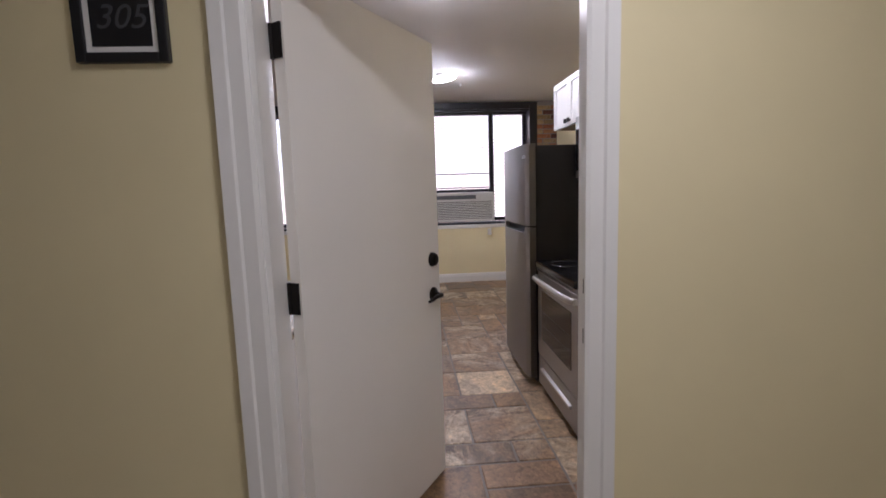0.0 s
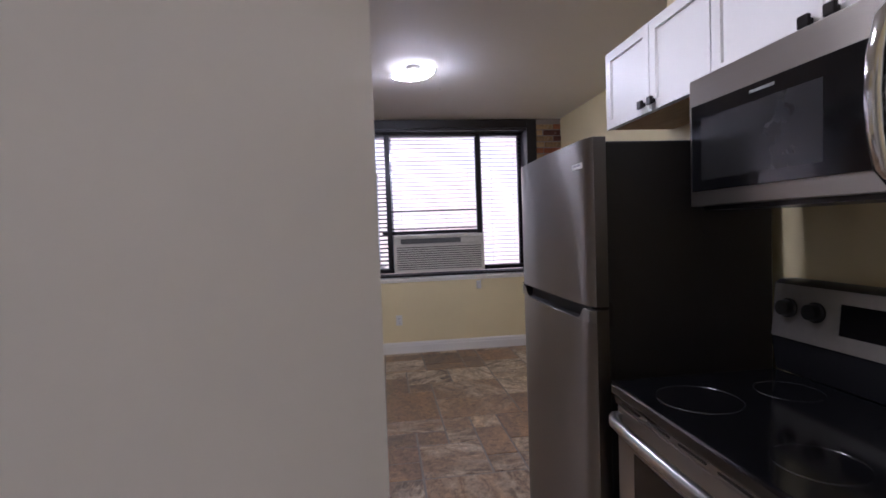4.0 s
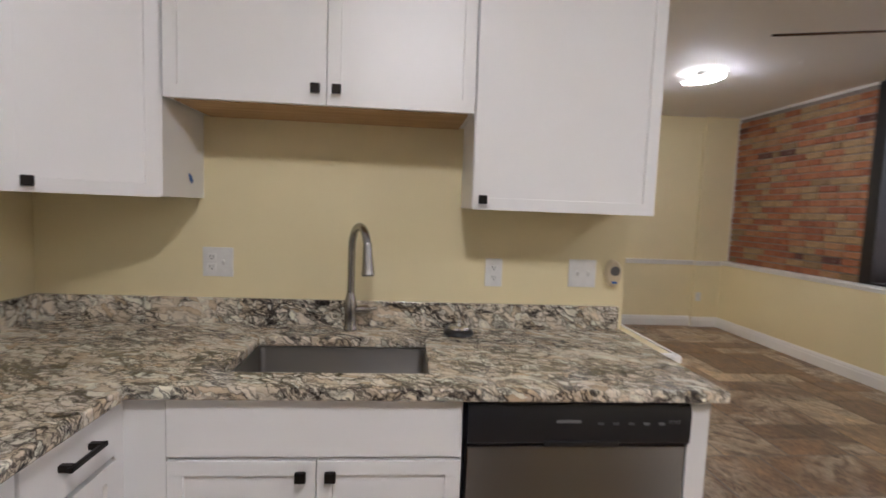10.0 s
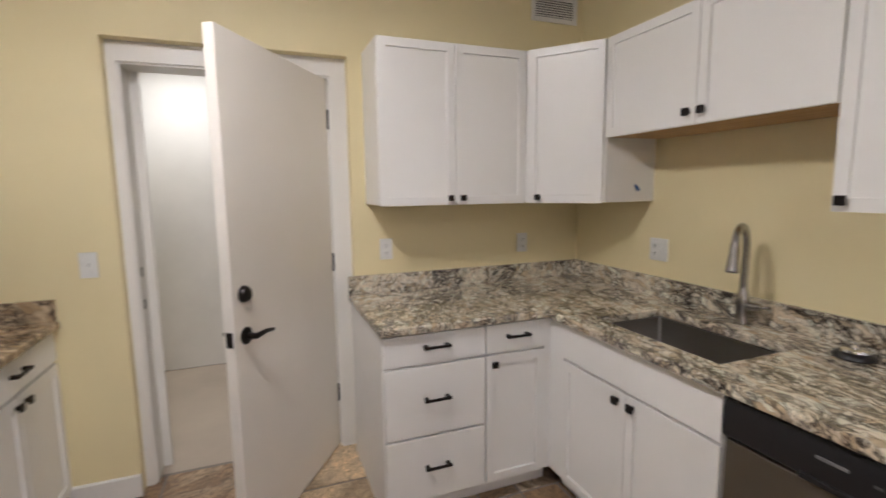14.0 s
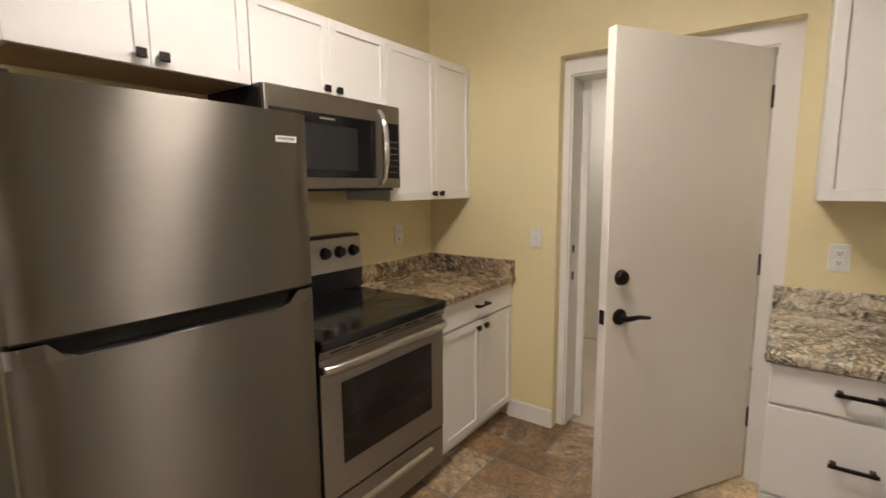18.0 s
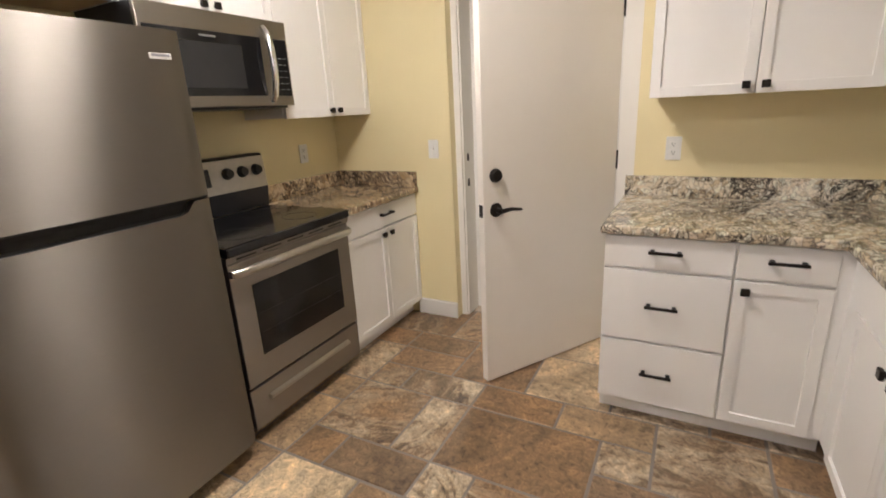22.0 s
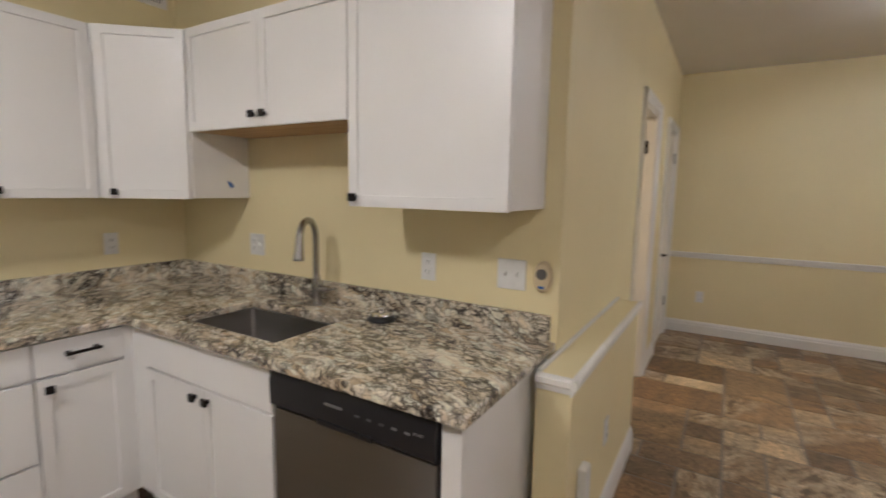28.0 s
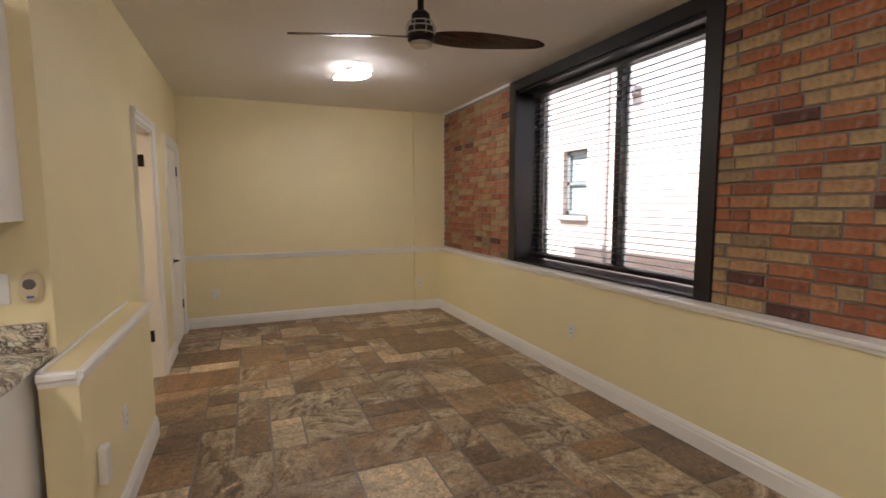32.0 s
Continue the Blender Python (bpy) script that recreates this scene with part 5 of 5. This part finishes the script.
co = thing("carbon_monoxide_alarm", "oval beige plug-in alarm with a round grey sensor", "alarm", pose(XW, 3.872, 1.155, 0, 0, 90))
bm = turned([(0.043, 0.0), (0.043, 0.022), (0.036, 0.032), (0.0, 0.034)], (0, 0, 0), "y")
part("body", placed(bm, Matrix.Rotation(math.pi, 4, "Z") @ Matrix.Diagonal((0.78, 1, 1.35, 1))), BEIGE, co, "", True)
part("sensor", placed(turned([(0.020, 0.0), (0.020, 0.006), (0.0, 0.007)], (0, 0.031, 0.012), "y"), Matrix.Rotation(math.pi, 4, "Z")), plain("sensor_grey", (0.12, 0.11, 0.10), 0.5), co, "", True)
part("button", box(-0.012, 0.012, -0.034, -0.028, -0.042, -0.032, 0.002), BLUE_TAPE, co)

vt = thing("air_vent", "white louvred air vent high on the kitchen wall", "vent", pose(-1.74, YD, 2.55, 0, 0, 180))
part("frame", boxes((-0.16, 0.16, -0.012, 0, 0.055, 0.08), (-0.16, 0.16, -0.012, 0, -0.08, -0.055), (-0.16, -0.135, -0.012, 0, -0.055, 0.055), (0.135, 0.16, -0.012, 0, -0.055, 0.055)), TRIM, vt)
part("backing", box(-0.135, 0.135, -0.002, 0, -0.055, 0.055), BLACK, vt)
for k in range(8):
    z = -0.05 + k * 0.0135
    part("slat", prism([(-0.010, z), (-0.003, z + 0.010), (-0.002, z + 0.009), (-0.009, z - 0.001)], "x", -0.135, 0.135), TRIM, vt)

sg = thing("number_sign", "small black framed door number sign reading 305", "sign", pose(-0.71, YH, 1.868, 0, 0, 0))
part("frame", boxes((-0.115, -0.09, -0.02, 0, -0.11, 0.11), (0.09, 0.115, -0.02, 0, -0.11, 0.11), (-0.09, 0.09, -0.02, 0, 0.085, 0.11), (-0.09, 0.09, -0.02, 0, -0.11, -0.085), bevel=0.003), BLACK, sg, "black frame")
part("mat", box(-0.09, 0.09, -0.010, 0, -0.085, 0.085), TRIM, sg, "cream mat")
part("card", box(-0.074, 0.074, -0.012, -0.009, -0.069, 0.069), BLACK, sg, "black card")
writing("305", 0.085, pose(0, -0.0128, 0, 90, 0, 0), plain("dim_digits", (0.07, 0.07, 0.075), 0.5), sg, "lettering", 0.3)



def facade_material():
    m, t, b = node_material("pale_brick_facade", 0.9)
    tc = t.nodes.new("ShaderNodeTexCoord")
    mp = add(t, "ShaderNodeMapping", Rotation=(radians(90), 0, 0))
    t.links.new(tc.outputs["Object"], mp.inputs["Vector"])
    bt = add(t, "ShaderNodeTexBrick", Color1=(0.82, 0.66, 0.56, 1), Color2=(0.76, 0.56, 0.46, 1), Mortar=(0.76, 0.70, 0.64, 1), Scale=1.0)
    bt.inputs["Mortar Size"].default_value, bt.inputs["Brick Width"].default_value, bt.inputs["Row Height"].default_value = 0.006, 0.21, 0.075
    t.links.new(mp.outputs[0], bt.inputs["Vector"])
    t.links.new(mix(t, bt.outputs["Color"], (0.82, 0.76, 0.70), ramp(t, noise_of(t, coords(t), 1.1, 6), [(0.45, (0, 0, 0)), (0.65, (0.6, 0.6, 0.6))])), b.inputs["Base Color"])
    bump(t, b, bt.outputs["Fac"], 0.3, 0.01)
    return m


# ---- outside: the building across the light well ----
FY2 = 9.4
fb = tagged(new("facade_building"), "pale brick building across a narrow light well", "building")
FACADE = facade_material()
FWIN = [(-5.82, 1.27, 0.58, 1.02), (-3.03, 0.82, 0.52, 1.49), (-0.16, 0.88, 0.50, 1.46)]
cuts = sorted((x - w / 2, x + w / 2, z, z + hh) for x, z, w, hh in FWIN)
rows, px = [], -14.0
for x0, x1, z0, z1 in cuts:
    rows += [(px, x0, FY2, FY2 + 0.3, -6, 9), (x0, x1, FY2, FY2 + 0.3, -6, z0), (x0, x1, FY2, FY2 + 0.3, z1, 9)]
    px = x1
rows.append((px, 14, FY2, FY2 + 0.3, -6, 9))
part("wall", boxes(*rows), FACADE, fb)
part("painted_patch", boxes((-4.43, -3.29, FY2 - 0.006, FY2, 1.83, 9), (-3.29, -2.77, FY2 - 0.006, FY2, 2.33, 9), (-2.77, -0.41, FY2 - 0.006, FY2, 1.83, 9), (-0.41, 0.09, FY2 - 0.006, FY2, 2.36, 9)), painted("white_masonry_paint", (0.84, 0.83, 0.80), 0.8, 0.3, 0.2, 14.0), fb, "white painted upper masonry")
part("conduit", tube([(-5.09, FY2 - 0.03, -6), (-5.09, FY2 - 0.03, 9)], 0.028, 8), plain("conduit_grey", (0.62, 0.56, 0.52), 0.6), fb, "thin grey pipe")
part("wall_lamp", box(-4.66, -4.50, FY2 - 0.13, FY2, 2.86, 2.97, 0.01), plain("lamp_grey", (0.28, 0.25, 0.24), 0.6), fb, "small grey box fixture")
TEAL = plain("teal_window_paint", (0.30, 0.33, 0.32), 0.4)
PALE = plain("pale_blind", (0.56, 0.68, 0.66), 0.6)
for x0, x1, z0, z1 in cuts:
    wn = part("window", boxes((x0, x0 + 0.07, FY2 + 0.08, FY2 + 0.16, z0, z1), (x1 - 0.07, x1, FY2 + 0.08, FY2 + 0.16, z0, z1), (x0, x1, FY2 + 0.08, FY2 + 0.16, z1 - 0.07, z1), (x0, x1, FY2 + 0.08, FY2 + 0.16, z0, z0 + 0.07), (x0, x1, FY2 + 0.08, FY2 + 0.16, (z0 + z1) / 2 - 0.03, (z0 + z1) / 2 + 0.03)), TEAL, fb, "grey-green sash window")
    part("pane", box(x0, x1, FY2 + 0.13, FY2 + 0.15, z0, z1), PALE, wn)
    part("sill", box(x0 - 0.06, x1 + 0.06, FY2 - 0.06, FY2 + 0.1, z0 - 0.08, z0), plain("stone_sill", (0.5, 0.47, 0.43), 0.8), wn)
structure("ground", box(-300, 300, YO + 0.1, 300, -6.2, -6.0), painted("courtyard_concrete", (0.3, 0.29, 0.28), 0.9), "plain concrete ground of the light well", "ground")

# ---- floor tiles and bricks ----
rng = random.Random(7)
TILE_MESH = {}


def tile_mesh(nx, ny):
    if (nx, ny) not in TILE_MESH:
        g, ww, hh = 0.0065, nx * GRID, ny * GRID
        bm = bmesh.new()
        lo = [bm.verts.new(p) for p in ((g, g, -0.008), (ww - g, g, -0.008), (ww - g, hh - g, -0.008), (g, hh - g, -0.008))]
        md = [bm.verts.new(p) for p in ((g, g, -0.0025), (ww - g, g, -0.0025), (ww - g, hh - g, -0.0025), (g, hh - g, -0.0025))]
        i = g + 0.004
        hi = [bm.verts.new(p) for p in ((i, i, 0), (ww - i, i, 0), (ww - i, hh - i, 0), (i, hh - i, 0))]
        for p, q in ((lo, md), (md, hi)):
            for k in range(4):
                bm.faces.new((p[k], p[(k + 1) % 4], q[(k + 1) % 4], q[k]))
        bm.faces.new(hi)
        me = bpy.data.meshes.new("tile")
        bm.to_mesh(me)
        bm.free()
        me.materials.append(TILE)
        TILE_MESH[(nx, ny)] = me
    return TILE_MESH[(nx, ny)]


GRID = 0.2065
floor = bpy.data.objects["floor"]
gx0, gy0 = XL - 0.02, 1.42
NX, NY = int((XR - gx0) / GRID) + 1, int((YF - gy0) / GRID) + 1
free = np.zeros((NX, NY), bool)
for i in range(NX):
    for j in range(NY):
        cx, cy = gx0 + (i + 0.5) * GRID, gy0 + (j + 0.5) * GRID
        free[i, j] = (cy > YP - 0.05 and cy < YF + 0.1) or (XW - 0.1 < cx < XE + 0.1 and cy <= YP - 0.05)
SIZES = [((3, 2), 2.2), ((2, 3), 1.6), ((2, 2), 5), ((2, 1), 4.5), ((1, 2), 3.5), ((1, 1), 3.6)]
# the tiles round the middle of the kitchen: column, row, columns, rows
LAID = {(i, j): (w, h) for i, j, w, h in ((26, 5, 3, 2), (24, 6, 2, 2), (25, 5, 1, 1), (23, 4, 2, 2), (25, 4, 2, 1), (27, 4, 2, 1),
                                          (28, 2, 2, 2), (29, 5, 1, 2), (30, 5, 2, 2), (28, 7, 1, 1), (26, 7, 2, 2), (26, 2, 2, 2), (29, 7, 2, 1))}
kept = np.zeros((NX, NY), bool)
for (i, j), (w, h) in LAID.items():
    kept[i:i + w, j:j + h] = True
for j in range(NY):
    for i in range(NX):
        if not free[i, j]:
            continue
        fits = [(s, wt_) for s, wt_ in SIZES if i + s[0] <= NX and j + s[1] <= NY and free[i:i + s[0], j:j + s[1]].all() and not kept[i:i + s[0], j:j + s[1]].any()]
        pick = LAID.get((i, j)) or rng.choices([s for s, _ in fits], [q for _, q in fits])[0]
        free[i:i + pick[0], j:j + pick[1]] = False
        ob = new("tile", tile_mesh(*pick))
        ob.parent = floor
        ob.location = (gx0 + i * GRID, gy0 + j * GRID, rng.uniform(-0.0012, 0.0))

BL, BH, BP = 0.212, 0.0605, 0.0705
BRICK_MESH = {}


def brick_mesh(w, variant):
    key = (round(w, 2), variant)
    if key not in BRICK_MESH:
        r2 = random.Random(hash(key) & 1023)
        bm = bmesh.new()

        def ring(inset, y):
            return [bm.verts.new((x, y, z)) for x, z in ((inset + r2.uniform(0, 0.002), inset + r2.uniform(0, 0.003)), (w - inset - r2.uniform(0, 0.003), inset + r2.uniform(0, 0.003)),
                                                         (w - inset - r2.uniform(0, 0.003), BH - inset - r2.uniform(0, 0.003)), (inset + r2.uniform(0, 0.003), BH - inset - r2.uniform(0, 0.002)))]
        a, b2, c2_ = ring(0, 0.02), ring(0, -0.004), ring(0.004, -0.009)
        for p, q in ((a, b2), (b2, c2_)):
            for k in range(4):
                bm.faces.new((p[k], p[(k + 1) % 4], q[(k + 1) % 4], q[k]))
        bm.faces.new(c2_)
        bmesh.ops.recalc_face_normals(bm, faces=bm.faces)
        me = bpy.data.meshes.new("brick")
        bm.to_mesh(me)
        bm.free()
        me.materials.append(BRICK)
        BRICK_MESH[key] = me
    return BRICK_MESH[key]


for (px0, px1), wall in zip(piers, pier_walls):
    z, row = ZS + 0.004, 0
    while z + BH < ZC - 0.005:
        x = px0 + 0.002 - (0.106 if row % 2 else 0.0) - rng.uniform(0, 0.03)
        while x < px1 - 0.03:
            w = BL if rng.random() < 0.82 else 0.10
            x0, x1 = max(x, px0 + 0.002), min(x + w, px1 - 0.002)
            if x1 - x0 > 0.03:
                ww = round(x1 - x0, 2)
                ob = new("brick", brick_mesh(min(ww, x1 - x0) if ww > x1 - x0 else ww, rng.randrange(3)))
                ob.parent = wall
                ob.location = (x0, YB + rng.uniform(-0.002, 0.002), z + rng.uniform(-0.001, 0.001))
            x += w + 0.010
        z += BP
        row += 1
